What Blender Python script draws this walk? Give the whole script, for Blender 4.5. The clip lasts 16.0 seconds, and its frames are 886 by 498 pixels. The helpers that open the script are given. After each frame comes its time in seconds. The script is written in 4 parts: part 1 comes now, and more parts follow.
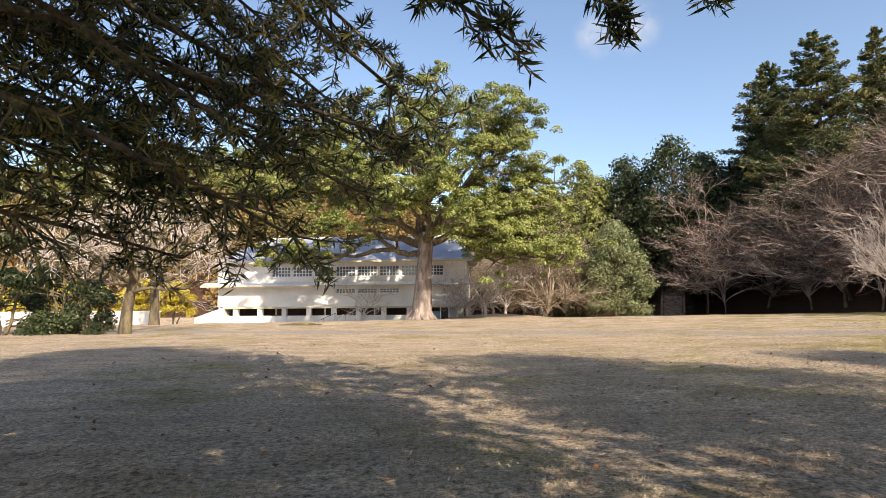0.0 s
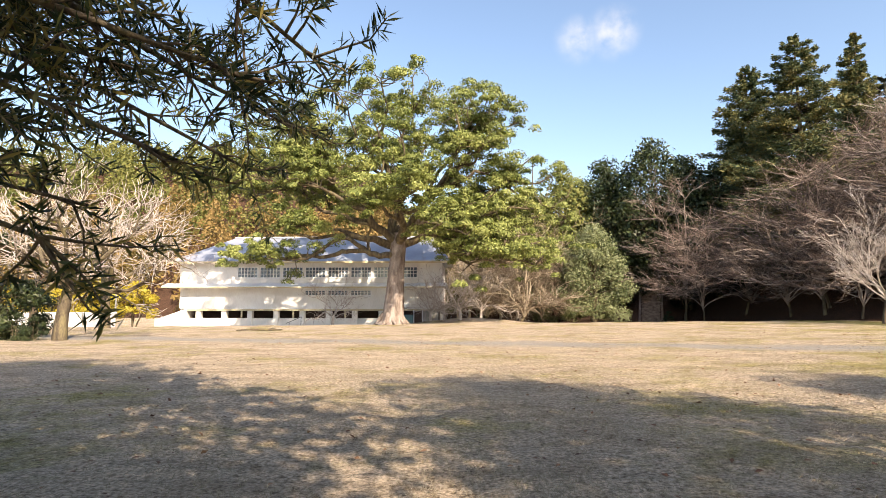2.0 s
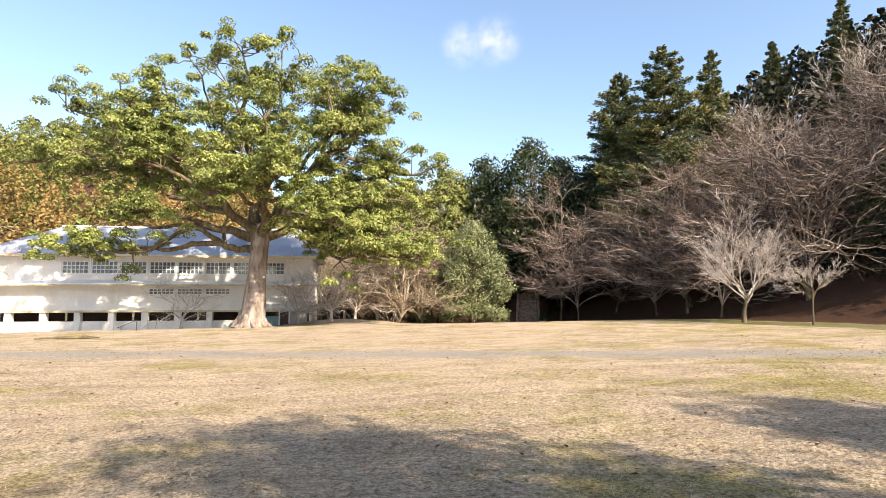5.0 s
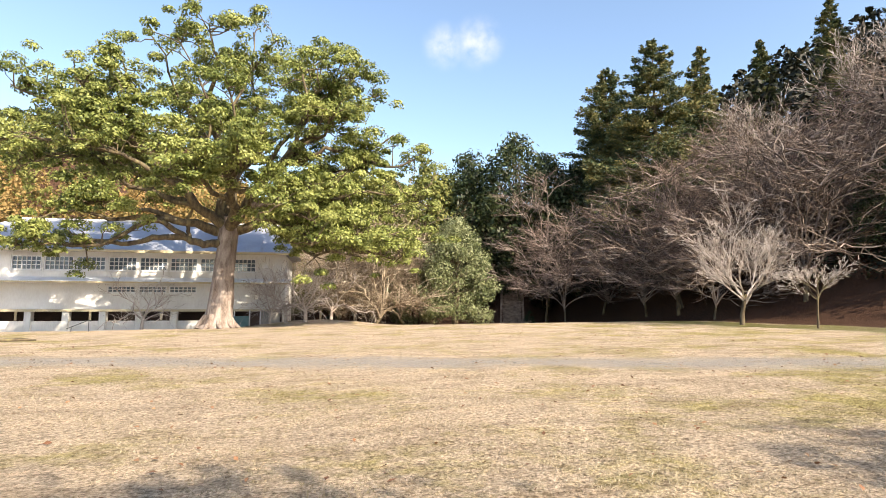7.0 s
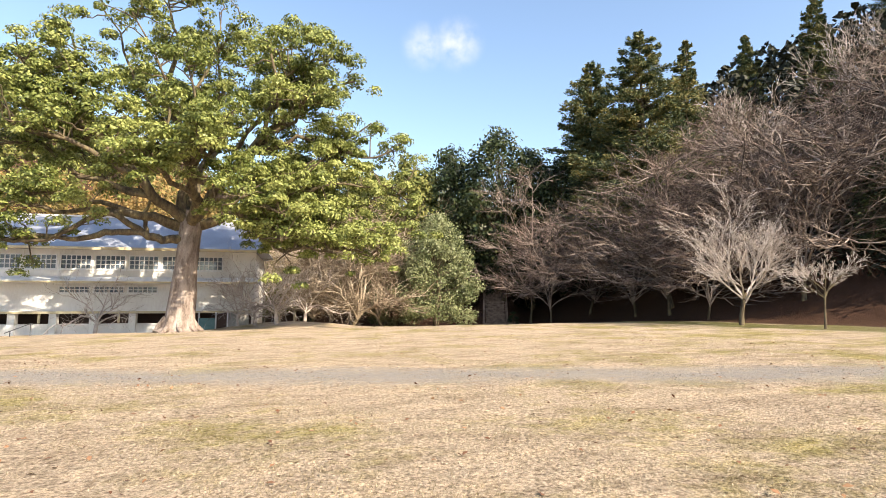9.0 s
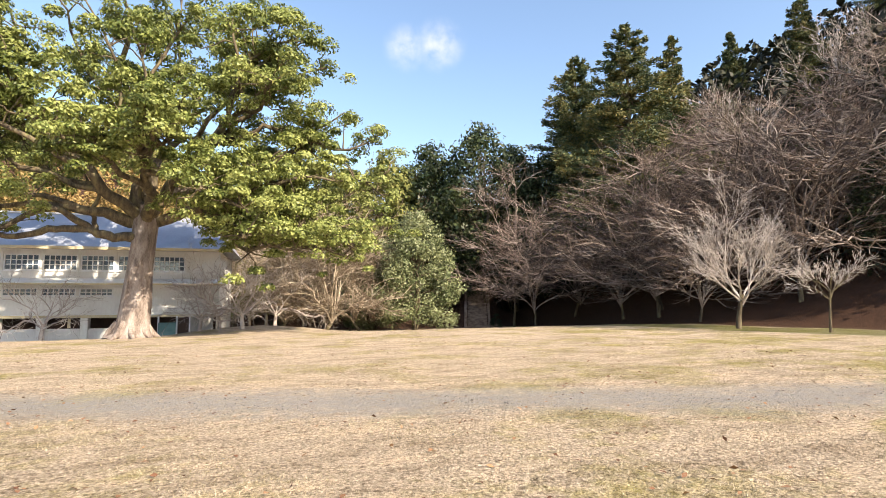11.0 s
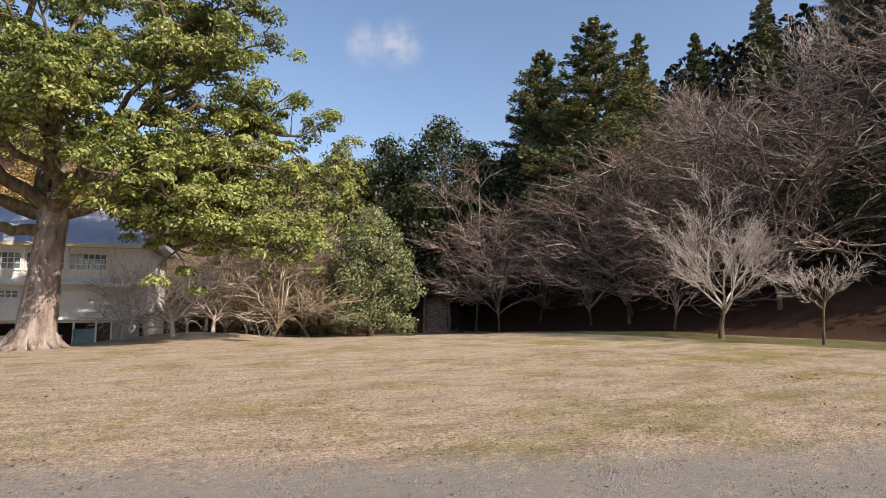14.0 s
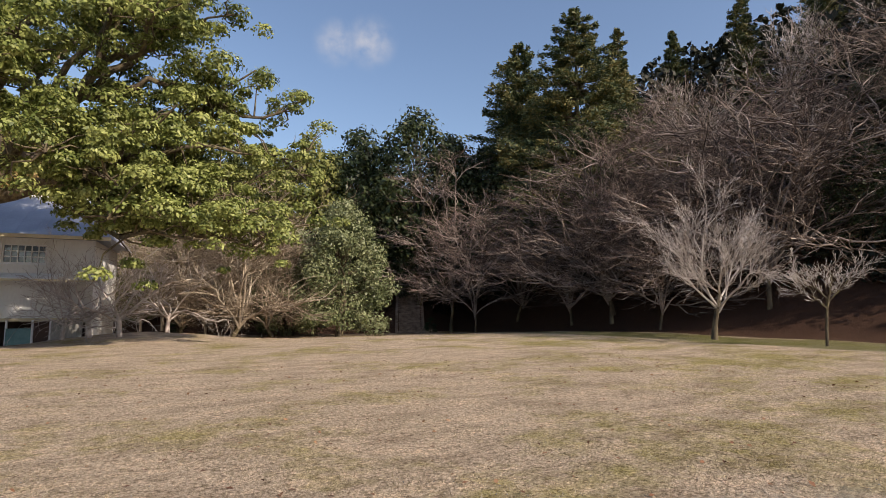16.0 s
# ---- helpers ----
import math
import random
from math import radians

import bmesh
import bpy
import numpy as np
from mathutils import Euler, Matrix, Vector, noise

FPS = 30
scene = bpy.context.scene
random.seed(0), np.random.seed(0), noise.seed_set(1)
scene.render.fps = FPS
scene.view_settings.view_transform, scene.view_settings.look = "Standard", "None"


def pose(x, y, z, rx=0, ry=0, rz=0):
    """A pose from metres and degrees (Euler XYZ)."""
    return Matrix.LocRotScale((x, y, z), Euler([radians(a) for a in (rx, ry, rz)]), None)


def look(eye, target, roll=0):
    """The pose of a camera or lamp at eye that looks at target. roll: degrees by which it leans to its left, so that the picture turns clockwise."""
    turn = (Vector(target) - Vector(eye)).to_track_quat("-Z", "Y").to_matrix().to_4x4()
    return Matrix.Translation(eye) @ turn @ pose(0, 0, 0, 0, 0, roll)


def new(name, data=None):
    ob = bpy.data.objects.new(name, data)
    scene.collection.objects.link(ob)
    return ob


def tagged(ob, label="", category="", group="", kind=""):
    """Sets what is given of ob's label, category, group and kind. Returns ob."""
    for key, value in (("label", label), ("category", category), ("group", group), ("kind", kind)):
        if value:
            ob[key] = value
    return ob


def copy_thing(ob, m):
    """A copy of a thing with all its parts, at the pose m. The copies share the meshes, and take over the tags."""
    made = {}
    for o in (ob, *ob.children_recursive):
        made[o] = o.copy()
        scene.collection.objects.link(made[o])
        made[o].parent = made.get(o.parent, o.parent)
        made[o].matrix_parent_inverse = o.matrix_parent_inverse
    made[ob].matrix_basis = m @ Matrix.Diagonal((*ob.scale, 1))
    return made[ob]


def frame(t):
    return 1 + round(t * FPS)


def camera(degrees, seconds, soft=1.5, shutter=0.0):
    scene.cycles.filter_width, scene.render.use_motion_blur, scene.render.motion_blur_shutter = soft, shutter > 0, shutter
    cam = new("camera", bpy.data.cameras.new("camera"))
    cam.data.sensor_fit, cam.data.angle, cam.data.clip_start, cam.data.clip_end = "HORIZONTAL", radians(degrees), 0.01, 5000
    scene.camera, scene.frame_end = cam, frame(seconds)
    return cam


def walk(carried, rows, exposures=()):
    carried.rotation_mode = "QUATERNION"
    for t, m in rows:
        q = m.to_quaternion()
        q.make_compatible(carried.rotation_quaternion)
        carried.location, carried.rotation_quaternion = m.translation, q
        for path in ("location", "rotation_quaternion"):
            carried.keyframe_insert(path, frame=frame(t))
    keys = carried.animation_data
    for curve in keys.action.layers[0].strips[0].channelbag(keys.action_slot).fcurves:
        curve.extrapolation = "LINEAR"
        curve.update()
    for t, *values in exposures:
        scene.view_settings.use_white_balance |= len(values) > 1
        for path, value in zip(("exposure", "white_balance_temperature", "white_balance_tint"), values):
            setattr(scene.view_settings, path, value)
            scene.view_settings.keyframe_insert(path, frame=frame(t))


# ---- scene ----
cam = camera(76.7, 16.0, soft=0.9)
PATH = [
    (0, (0.059, -0.024, 1.196), (0.021, 1.966, 1.392), -0.5),
    (0.5, (0.315, 0.438, 1.3), (0.345, 2.428, 1.497), -0.5),
    (1, (0.356, 0.9, 1.375), (0.403, 2.889, 1.574), -0.2),
    (1.5, (0.43, 1.408, 1.377), (0.484, 3.397, 1.576), -0.1),
    (2, (0.582, 1.916, 1.447), (0.616, 3.905, 1.646), 0.0),
    (2.5, (0.797, 2.571, 1.449), (0.845, 4.56, 1.646), 0.0),
    (3, (1.023, 3.154, 1.479), (1.19, 5.138, 1.675), -0.2),
    (3.5, (1.219, 3.756, 1.502), (1.507, 5.726, 1.696), -0.3),
    (4, (1.355, 4.33, 1.564), (1.723, 6.287, 1.757), -0.3),
    (6.5, (1.974, 7.293, 1.549), (2.464, 9.222, 1.744), 0.1),
    (7, (2.087, 7.972, 1.532), (2.6, 9.895, 1.727), 0.1),
    (7.5, (2.158, 8.629, 1.557), (2.692, 10.547, 1.753), 0.0),
    (8, (2.27, 9.274, 1.529), (2.824, 11.186, 1.725), 0.0),
    (8.5, (2.438, 9.895, 1.55), (3.01, 11.801, 1.747), 0.0),
    (9, (2.647, 10.549, 1.51), (3.231, 12.452, 1.707), -0.1),
    (11.5, (3.748, 13.413, 1.61), (4.411, 15.289, 1.813), -0.2),
    (12, (3.89, 13.949, 1.623), (4.57, 15.818, 1.827), -0.1),
    (12.5, (4.087, 14.499, 1.662), (4.782, 16.363, 1.867), -0.1),
    (13, (4.27, 15.053, 1.753), (4.972, 16.914, 1.957), -0.1),
    (13.5, (4.46, 15.576, 1.906), (5.205, 17.421, 2.11), -0.1),
    (14, (4.614, 16.131, 1.942), (5.401, 17.959, 2.143), 0.0),
    (14.5, (4.775, 16.701, 1.91), (5.625, 18.5, 2.11), 0.0),
    (15, (4.891, 17.283, 1.882), (5.766, 19.07, 2.082), 0.1),
    (15.5, (5.063, 17.825, 1.865), (5.949, 19.606, 2.067), 0.2),
    (16, (5.189, 18.434, 1.834), (6.074, 20.217, 2.036), 0.2),
]
EXPOSURES = [(0, 0.75, 7000, 12), (1.5, 1.02, 7300, 12), (3.0, 1.14, 7300, 12), (4.0, 1.18, 7200, 11), (6.5, 1.2, 7100, 10), (9.0, 1.2, 7100, 10),
             (11.5, 1.12, 6950, 10), (12.5, 0.88, 6800, 11), (13.5, 0.56, 6750, 13), (14.5, 0.32, 6800, 14), (16.0, 0.2, 6800, 14)]
walk(cam, [(t, look(eye, target, roll)) for t, eye, target, roll in PATH], EXPOSURES)

# ---- sky and sun ----
SUN_DIR = Vector((0.5, -0.866, 0.0)).normalized()
SUN_UP = radians(34)
world = bpy.data.worlds.new("sky")
scene.world = world
world.use_nodes = True
wn, wl = world.node_tree.nodes, world.node_tree.links
sky = wn.new("ShaderNodeTexSky")
sky.sky_type, sky.sun_disc = "NISHITA", False
sky.sun_elevation, sky.sun_rotation = SUN_UP, math.atan2(SUN_DIR.x, SUN_DIR.y)
sky.air_density, sky.dust_density, sky.ozone_density = 1.0, 1.3, 2.2
back = wn["Background"]
back.inputs["Strength"].default_value = 0.15
# one small fair-weather cloud, two puffs side by side
wco = wn.new("ShaderNodeTexCoord")
wnoise = wn.new("ShaderNodeTexNoise")
wnoise.inputs["Scale"].default_value, wnoise.inputs["Detail"].default_value = 26, 8
wl.new(wco.outputs["Generated"], wnoise.inputs["Vector"])
puffs = []
for way, size in (((0.236, 0.872, 0.431), 0.046), ((0.288, 0.856, 0.436), 0.052)):
    dist = wn.new("ShaderNodeVectorMath")
    dist.operation = "DISTANCE"
    dist.inputs[1].default_value = Vector(way).normalized()
    wl.new(wco.outputs["Generated"], dist.inputs[0])
    ramp = wn.new("ShaderNodeMapRange")
    ramp.interpolation_type = "SMOOTHSTEP"
    ramp.inputs["From Min"].default_value, ramp.inputs["From Max"].default_value = size, 0.0
    wl.new(dist.outputs["Value"], ramp.inputs["Value"])
    puffs.append(ramp)
both = wn.new("ShaderNodeMath")
both.operation = "MAXIMUM"
wl.new(puffs[0].outputs[0], both.inputs[0]), wl.new(puffs[1].outputs[0], both.inputs[1])
ragged = wn.new("ShaderNodeMath")
ragged.operation = "MULTIPLY"
torn = wn.new("ShaderNodeMapRange")
torn.inputs["From Min"].default_value, torn.inputs["From Max"].default_value, torn.inputs["To Max"].default_value = 0.36, 0.68, 0.85
wl.new(wnoise.outputs["Fac"], torn.inputs["Value"])
wl.new(both.outputs[0], ragged.inputs[0]), wl.new(torn.outputs[0], ragged.inputs[1])
cloud_mix = wn.new("ShaderNodeMix")
cloud_mix.data_type = "RGBA"
cloud_mix.inputs["B"].default_value = (3.6, 3.7, 4.0, 1)
wl.new(ragged.outputs[0], cloud_mix.inputs["Factor"])
wl.new(sky.outputs["Color"], cloud_mix.inputs["A"])
wl.new(cloud_mix.outputs["Result"], back.inputs["Color"])

sun = new("sun", bpy.data.lights.new("sun", "SUN"))
sun.data.energy, sun.data.angle, sun.data.color = 5.0, radians(0.55), (1.0, 0.89, 0.75)
sun.matrix_world = look(SUN_DIR * 50 + Vector((0, 0, 50 * math.tan(SUN_UP))), (0, 0, 0))


# ---- materials ----
def material(name, colors, scale=4.0, rough=0.8, bump=0.2, fine=40.0, island=0.0, through_light=0.0, metal=0.0, specular=0.3, stretch=(1, 1, 1)):
    """A mottled surface: colours blended by coarse noise, fine grain in colour and relief. island: how much single leaves or pieces differ."""
    m = bpy.data.materials.new(name)
    m.use_nodes = True
    n, l = m.node_tree.nodes, m.node_tree.links
    b = n["Principled BSDF"]
    b.inputs["Roughness"].default_value, b.inputs["Metallic"].default_value = rough, metal
    b.inputs["Specular IOR Level"].default_value = specular
    co = n.new("ShaderNodeTexCoord")
    mp = n.new("ShaderNodeMapping")
    mp.inputs["Scale"].default_value = stretch
    l.new(co.outputs["Object"], mp.inputs["Vector"])
    n1, n2 = n.new("ShaderNodeTexNoise"), n.new("ShaderNodeTexNoise")
    n1.inputs["Scale"].default_value, n1.inputs["Detail"].default_value = scale, 4
    n2.inputs["Scale"].default_value, n2.inputs["Detail"].default_value = fine, 3
    l.new(mp.outputs[0], n1.inputs["Vector"]), l.new(mp.outputs[0], n2.inputs["Vector"])
    add = n.new("ShaderNodeMath")
    add.operation = "MULTIPLY_ADD"
    add.inputs[1].default_value, add.inputs[2].default_value = 0.45, -0.22
    l.new(n2.outputs["Fac"], add.inputs[0])
    total = n.new("ShaderNodeMath")
    l.new(n1.outputs["Fac"], total.inputs[0]), l.new(add.outputs[0], total.inputs[1])
    fac = total
    if island:
        geo = n.new("ShaderNodeNewGeometry")
        ia = n.new("ShaderNodeMath")
        ia.operation = "MULTIPLY_ADD"
        ia.inputs[1].default_value, ia.inputs[2].default_value = island, -island / 2
        l.new(geo.outputs["Random Per Island"], ia.inputs[0])
        fac = n.new("ShaderNodeMath")
        l.new(total.outputs[0], fac.inputs[0]), l.new(ia.outputs[0], fac.inputs[1])
    ramp = n.new("ShaderNodeValToRGB")
    while len(ramp.color_ramp.elements) < len(colors):
        ramp.color_ramp.elements.new(0.5)
    for i, c in enumerate(colors):
        ramp.color_ramp.elements[i].position = 0.28 + 0.44 * i / max(1, len(colors) - 1)
        ramp.color_ramp.elements[i].color = (*c, 1)
    l.new(fac.outputs[0], ramp.inputs["Fac"])
    l.new(ramp.outputs["Color"], b.inputs["Base Color"])
    if bump:
        bp = n.new("ShaderNodeBump")
        bp.inputs["Strength"].default_value, bp.inputs["Distance"].default_value = bump, 0.05
        l.new(total.outputs[0], bp.inputs["Height"])
        l.new(bp.outputs["Normal"], b.inputs["Normal"])
    if through_light:
        tr, mix = n.new("ShaderNodeBsdfTranslucent"), n.new("ShaderNodeMixShader")
        l.new(ramp.outputs["Color"], tr.inputs["Color"])
        mix.inputs[0].default_value = through_light
        l.new(b.outputs[0], mix.inputs[1]), l.new(tr.outputs[0], mix.inputs[2])
        l.new(mix.outputs[0], n["Material Output"].inputs["Surface"])
    return m


camphor_leaf = material("camphor_leaf", [(0.07, 0.095, 0.02), (0.18, 0.21, 0.055), (0.33, 0.355, 0.115)], 0.35, 0.5, 0, 3, 0.4, 0.16)
bush_leaf = material("bush_leaf", [(0.07, 0.09, 0.035), (0.165, 0.19, 0.085), (0.29, 0.31, 0.17)], 0.5, 0.4, 0, 3, 0.35, 0.15)
dark_leaf = material("dark_leaf", [(0.012, 0.022, 0.009), (0.03, 0.045, 0.016), (0.07, 0.085, 0.03)], 0.5, 0.45, 0, 3, 0.35, 0.12)
conifer_leaf = material("conifer_leaf", [(0.03, 0.055, 0.03), (0.085, 0.105, 0.04), (0.24, 0.205, 0.075)], 0.4, 0.6, 0, 3, 0.3, 0.12)
narrow_leaf = material("narrow_leaf", [(0.02, 0.035, 0.016), (0.08, 0.098, 0.034), (0.29, 0.235, 0.07)], 1.2, 0.35, 0, 6, 0.6, 0.4)
# near-black leaves: the deep shade inside the wood is put into their colour
painted_shade_leaf = material("painted_shade_leaf", [(0.006, 0.009, 0.005), (0.014, 0.017, 0.008), (0.035, 0.036, 0.016)], 0.5, 0.6, 0, 3, 0.35, 0.05)
yellow_leaf = material("yellow_leaf", [(0.30, 0.24, 0.03), (0.48, 0.38, 0.04), (0.55, 0.48, 0.10)], 0.6, 0.6, 0, 3, 0.3, 0.3)
rust_leaf = material("rust_leaf", [(0.12, 0.10, 0.03), (0.24, 0.165, 0.06), (0.36, 0.24, 0.095)], 0.06, 0.7, 0, 2, 0.4, 0.2)
far_leaf = material("far_leaf", [(0.09, 0.11, 0.03), (0.17, 0.18, 0.05), (0.24, 0.23, 0.07)], 0.06, 0.7, 0, 2, 0.4, 0.2)
bark_pale = material("bark_pale", [(0.075, 0.055, 0.046), (0.235, 0.19, 0.165), (0.37, 0.32, 0.29)], 1.6, 0.85, 0.9, 14, 0, 0, 0, 0.2, (2, 2, 0.5))
bark_dark = material("bark_dark", [(0.05, 0.04, 0.03), (0.12, 0.095, 0.065), (0.20, 0.17, 0.09)], 2.0, 0.9, 0.8, 16, 0, 0, 0, 0.2, (2, 2, 0.5))
twig_pale = material("twig_pale", [(0.24, 0.20, 0.18), (0.45, 0.39, 0.355), (0.62, 0.56, 0.52)], 1.0, 0.8, 0, 5, 0.3)
twig_brown = material("twig_brown", [(0.03, 0.02, 0.016), (0.085, 0.058, 0.046), (0.22, 0.16, 0.13)], 0.6, 0.8, 0, 4, 0.35)
bark_tan = material("bark_tan", [(0.055, 0.042, 0.036), (0.20, 0.158, 0.135), (0.40, 0.33, 0.285)], 0.5, 0.85, 0.4, 9, 0.5)
twig_tan = material("twig_tan", [(0.15, 0.115, 0.08), (0.32, 0.262, 0.195), (0.50, 0.43, 0.335)], 0.6, 0.8, 0, 4, 0.35)
twig_brush = material("twig_brush", [(0.10, 0.07, 0.05), (0.24, 0.18, 0.13), (0.42, 0.34, 0.25)], 0.6, 0.8, 0, 4, 0.35)
twig_red = material("twig_red", [(0.04, 0.026, 0.022), (0.12, 0.082, 0.07), (0.30, 0.215, 0.185)], 0.6, 0.8, 0, 4, 0.35)
plaster = material("plaster", [(0.62, 0.60, 0.57), (0.73, 0.71, 0.68), (0.80, 0.79, 0.76)], 0.5, 0.85, 0.15, 9, 0, 0, 0, 0.3, (1, 1, 0.4))
fascia_paint = material("fascia_paint", [(0.50, 0.42, 0.27), (0.62, 0.54, 0.37)], 1.2, 0.7, 0.1, 12)
white_wood = material("white_wood", [(0.68, 0.68, 0.68), (0.80, 0.80, 0.80)], 2.0, 0.6, 0.1, 20)
roof_metal = material("roof_metal", [(0.26, 0.275, 0.33), (0.33, 0.35, 0.41), (0.39, 0.41, 0.47)], 0.4, 0.45, 0.1, 12, 0, 0, 0.2, 0.5)
# reddish brown darkened to carry the shade inside the house's openings
inside_shade = material("inside_shade", [(0.05, 0.035, 0.03), (0.09, 0.055, 0.045)], 1.0, 0.9, 0.1, 10)
teal_paint = material("teal_paint", [(0.10, 0.20, 0.21), (0.17, 0.29, 0.29)], 2.0, 0.6, 0.1, 15)
grey_wood = material("grey_wood", [(0.22, 0.21, 0.20), (0.34, 0.33, 0.31), (0.42, 0.41, 0.39)], 2.0, 0.85, 0.3, 18, 0, 0, 0, 0.2, (1, 1, 0.2))
rail_steel = material("rail_steel", [(0.05, 0.05, 0.055), (0.10, 0.10, 0.105)], 6.0, 0.5, 0.1, 40, 0, 0, 0.6)
stone = material("stone", [(0.13, 0.095, 0.075), (0.27, 0.20, 0.16), (0.40, 0.32, 0.26)], 2.5, 0.9, 0.5, 25)
gravel_stone = material("gravel_stone", [(0.11, 0.10, 0.09), (0.21, 0.195, 0.175), (0.36, 0.34, 0.31)], 3.0, 0.85, 0.2, 30, 0.6)
straw = material("straw", [(0.27, 0.22, 0.12), (0.44, 0.36, 0.24), (0.58, 0.50, 0.37)], 0.25, 0.8, 0, 2, 0.45, 0.2)
litter_leaf = material("litter_leaf", [(0.12, 0.055, 0.03), (0.22, 0.11, 0.06), (0.33, 0.19, 0.10)], 1.0, 0.8, 0, 5, 0.5)

glass = bpy.data.materials.new("window_glass")
glass.use_nodes = True
gb = glass.node_tree.nodes["Principled BSDF"]
gb.inputs["Base Color"].default_value = (0.10, 0.13, 0.17, 1)
gb.inputs["Roughness"].default_value, gb.inputs["Specular IOR Level"].default_value = 0.06, 0.9


def ground_material():
    """Winter lawn with worn green patches, a gravel track, and leaf litter on the slopes."""
    m = bpy.data.materials.new("winter_ground")
    m.use_nodes = True
    n, l = m.node_tree.nodes, m.node_tree.links
    b = n["Principled BSDF"]
    b.inputs["Roughness"].default_value, b.inputs["Specular IOR Level"].default_value = 0.95, 0.1
    co = n.new("ShaderNodeTexCoord")

    def tex(scale, detail=5, stretch=None):
        t = n.new("ShaderNodeTexNoise")
        t.inputs["Scale"].default_value, t.inputs["Detail"].default_value, t.inputs["Roughness"].default_value = scale, detail, 0.62
        if stretch:
            mp = n.new("ShaderNodeMapping")
            mp.inputs["Scale"].default_value = stretch
            l.new(co.outputs["Object"], mp.inputs["Vector"]), l.new(mp.outputs[0], t.inputs["Vector"])
        else:
            l.new(co.outputs["Object"], t.inputs["Vector"])
        return t.outputs["Fac"]

    def ramp(fac, stops):
        r = n.new("ShaderNodeValToRGB")
        while len(r.color_ramp.elements) < len(stops):
            r.color_ramp.elements.new(0.5)
        for e, (p, c) in zip(r.color_ramp.elements, stops):
            e.position, e.color = p, (*c, 1)
        l.new(fac, r.inputs["Fac"])
        return r.outputs["Color"]

    def mixed(fac, a, c):
        x = n.new("ShaderNodeMix")
        x.data_type = "RGBA"
        l.new(fac, x.inputs["Factor"]), l.new(a, x.inputs["A"]), l.new(c, x.inputs["B"])
        return x.outputs["Result"]

    def attr(name):
        a = n.new("ShaderNodeAttribute")
        a.attribute_name = name
        return a.outputs["Fac"]

    def calc(op, a, c, d=0.0):
        x = n.new("ShaderNodeMath")
        x.operation, x.use_clamp = op, op == "MULTIPLY_ADD"
        for i, v in enumerate((a, c, d)):
            if isinstance(v, float):
                x.inputs[i].default_value = v
            else:
                l.new(v, x.inputs[i])
        return x.outputs[0]

    fine, mid, wide = tex(30, 8), tex(5, 6), tex(0.32, 4)
    dry = ramp(fine, [(0.3, (0.18, 0.14, 0.10)), (0.5, (0.55, 0.44, 0.33)), (0.68, (0.80, 0.68, 0.54))])
    green = ramp(fine, [(0.3, (0.12, 0.10, 0.035)), (0.5, (0.37, 0.315, 0.135)), (0.68, (0.57, 0.50, 0.26))])
    # more dark green blotches rightwards: partly grass colour, partly the dimmer light there
    blotch = calc("MULTIPLY_ADD", calc("ADD", calc("ADD", wide, calc("MULTIPLY", attr("right_darker"), 0.05)), calc("MULTIPLY", mid, 0.35)), 6.0, -4.08)
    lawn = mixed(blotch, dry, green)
    tone = ramp(tex(1.1, 6, (0.6, 1.6, 1)), [(0.35, (0.72, 0.68, 0.64)), (0.5, (0.98, 0.97, 0.95)), (0.65, (1.2, 1.16, 1.1))])
    clump = ramp(tex(13, 5), [(0.36, (0.5, 0.47, 0.42)), (0.5, (1.0, 1.0, 1.0)), (0.66, (1.25, 1.22, 1.18))])
    for layer in (tone, clump):
        x = n.new("ShaderNodeMix")
        x.data_type, x.blend_type = "RGBA", "MULTIPLY"
        x.inputs["Factor"].default_value = 0.85
        l.new(lawn, x.inputs["A"]), l.new(layer, x.inputs["B"])
        lawn = x.outputs["Result"]
    bare = ramp(tex(90, 4), [(0.3, (0.20, 0.18, 0.16)), (0.5, (0.36, 0.33, 0.30)), (0.7, (0.55, 0.52, 0.48))])
    track = calc("MULTIPLY_ADD", calc("ADD", attr("track"), calc("MULTIPLY", calc("SUBTRACT", mid, 0.5), 1.3)), 1.5, -0.5)
    lawn = mixed(track, lawn, bare)
    leaves = ramp(tex(26, 6), [(0.3, (0.018, 0.012, 0.009)), (0.5, (0.07, 0.04, 0.028)), (0.72, (0.24, 0.13, 0.082))])
    slope = calc("MULTIPLY_ADD", calc("ADD", attr("slope"), calc("MULTIPLY", calc("SUBTRACT", mid, 0.5), 0.5)), 2.5, -0.7)
    moss = ramp(fine, [(0.3, (0.05, 0.06, 0.015)), (0.7, (0.17, 0.18, 0.05))])
    lawn = mixed(attr("moss"), lawn, moss)
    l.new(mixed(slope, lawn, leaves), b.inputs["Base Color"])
    bp = n.new("ShaderNodeBump")
    bp.inputs["Strength"].default_value, bp.inputs["Distance"].default_value = 1.0, 0.12
    l.new(calc("ADD", fine, calc("MULTIPLY", mid, 0.8)), bp.inputs["Height"])
    l.new(bp.outputs["Normal"], b.inputs["Normal"])
    return m


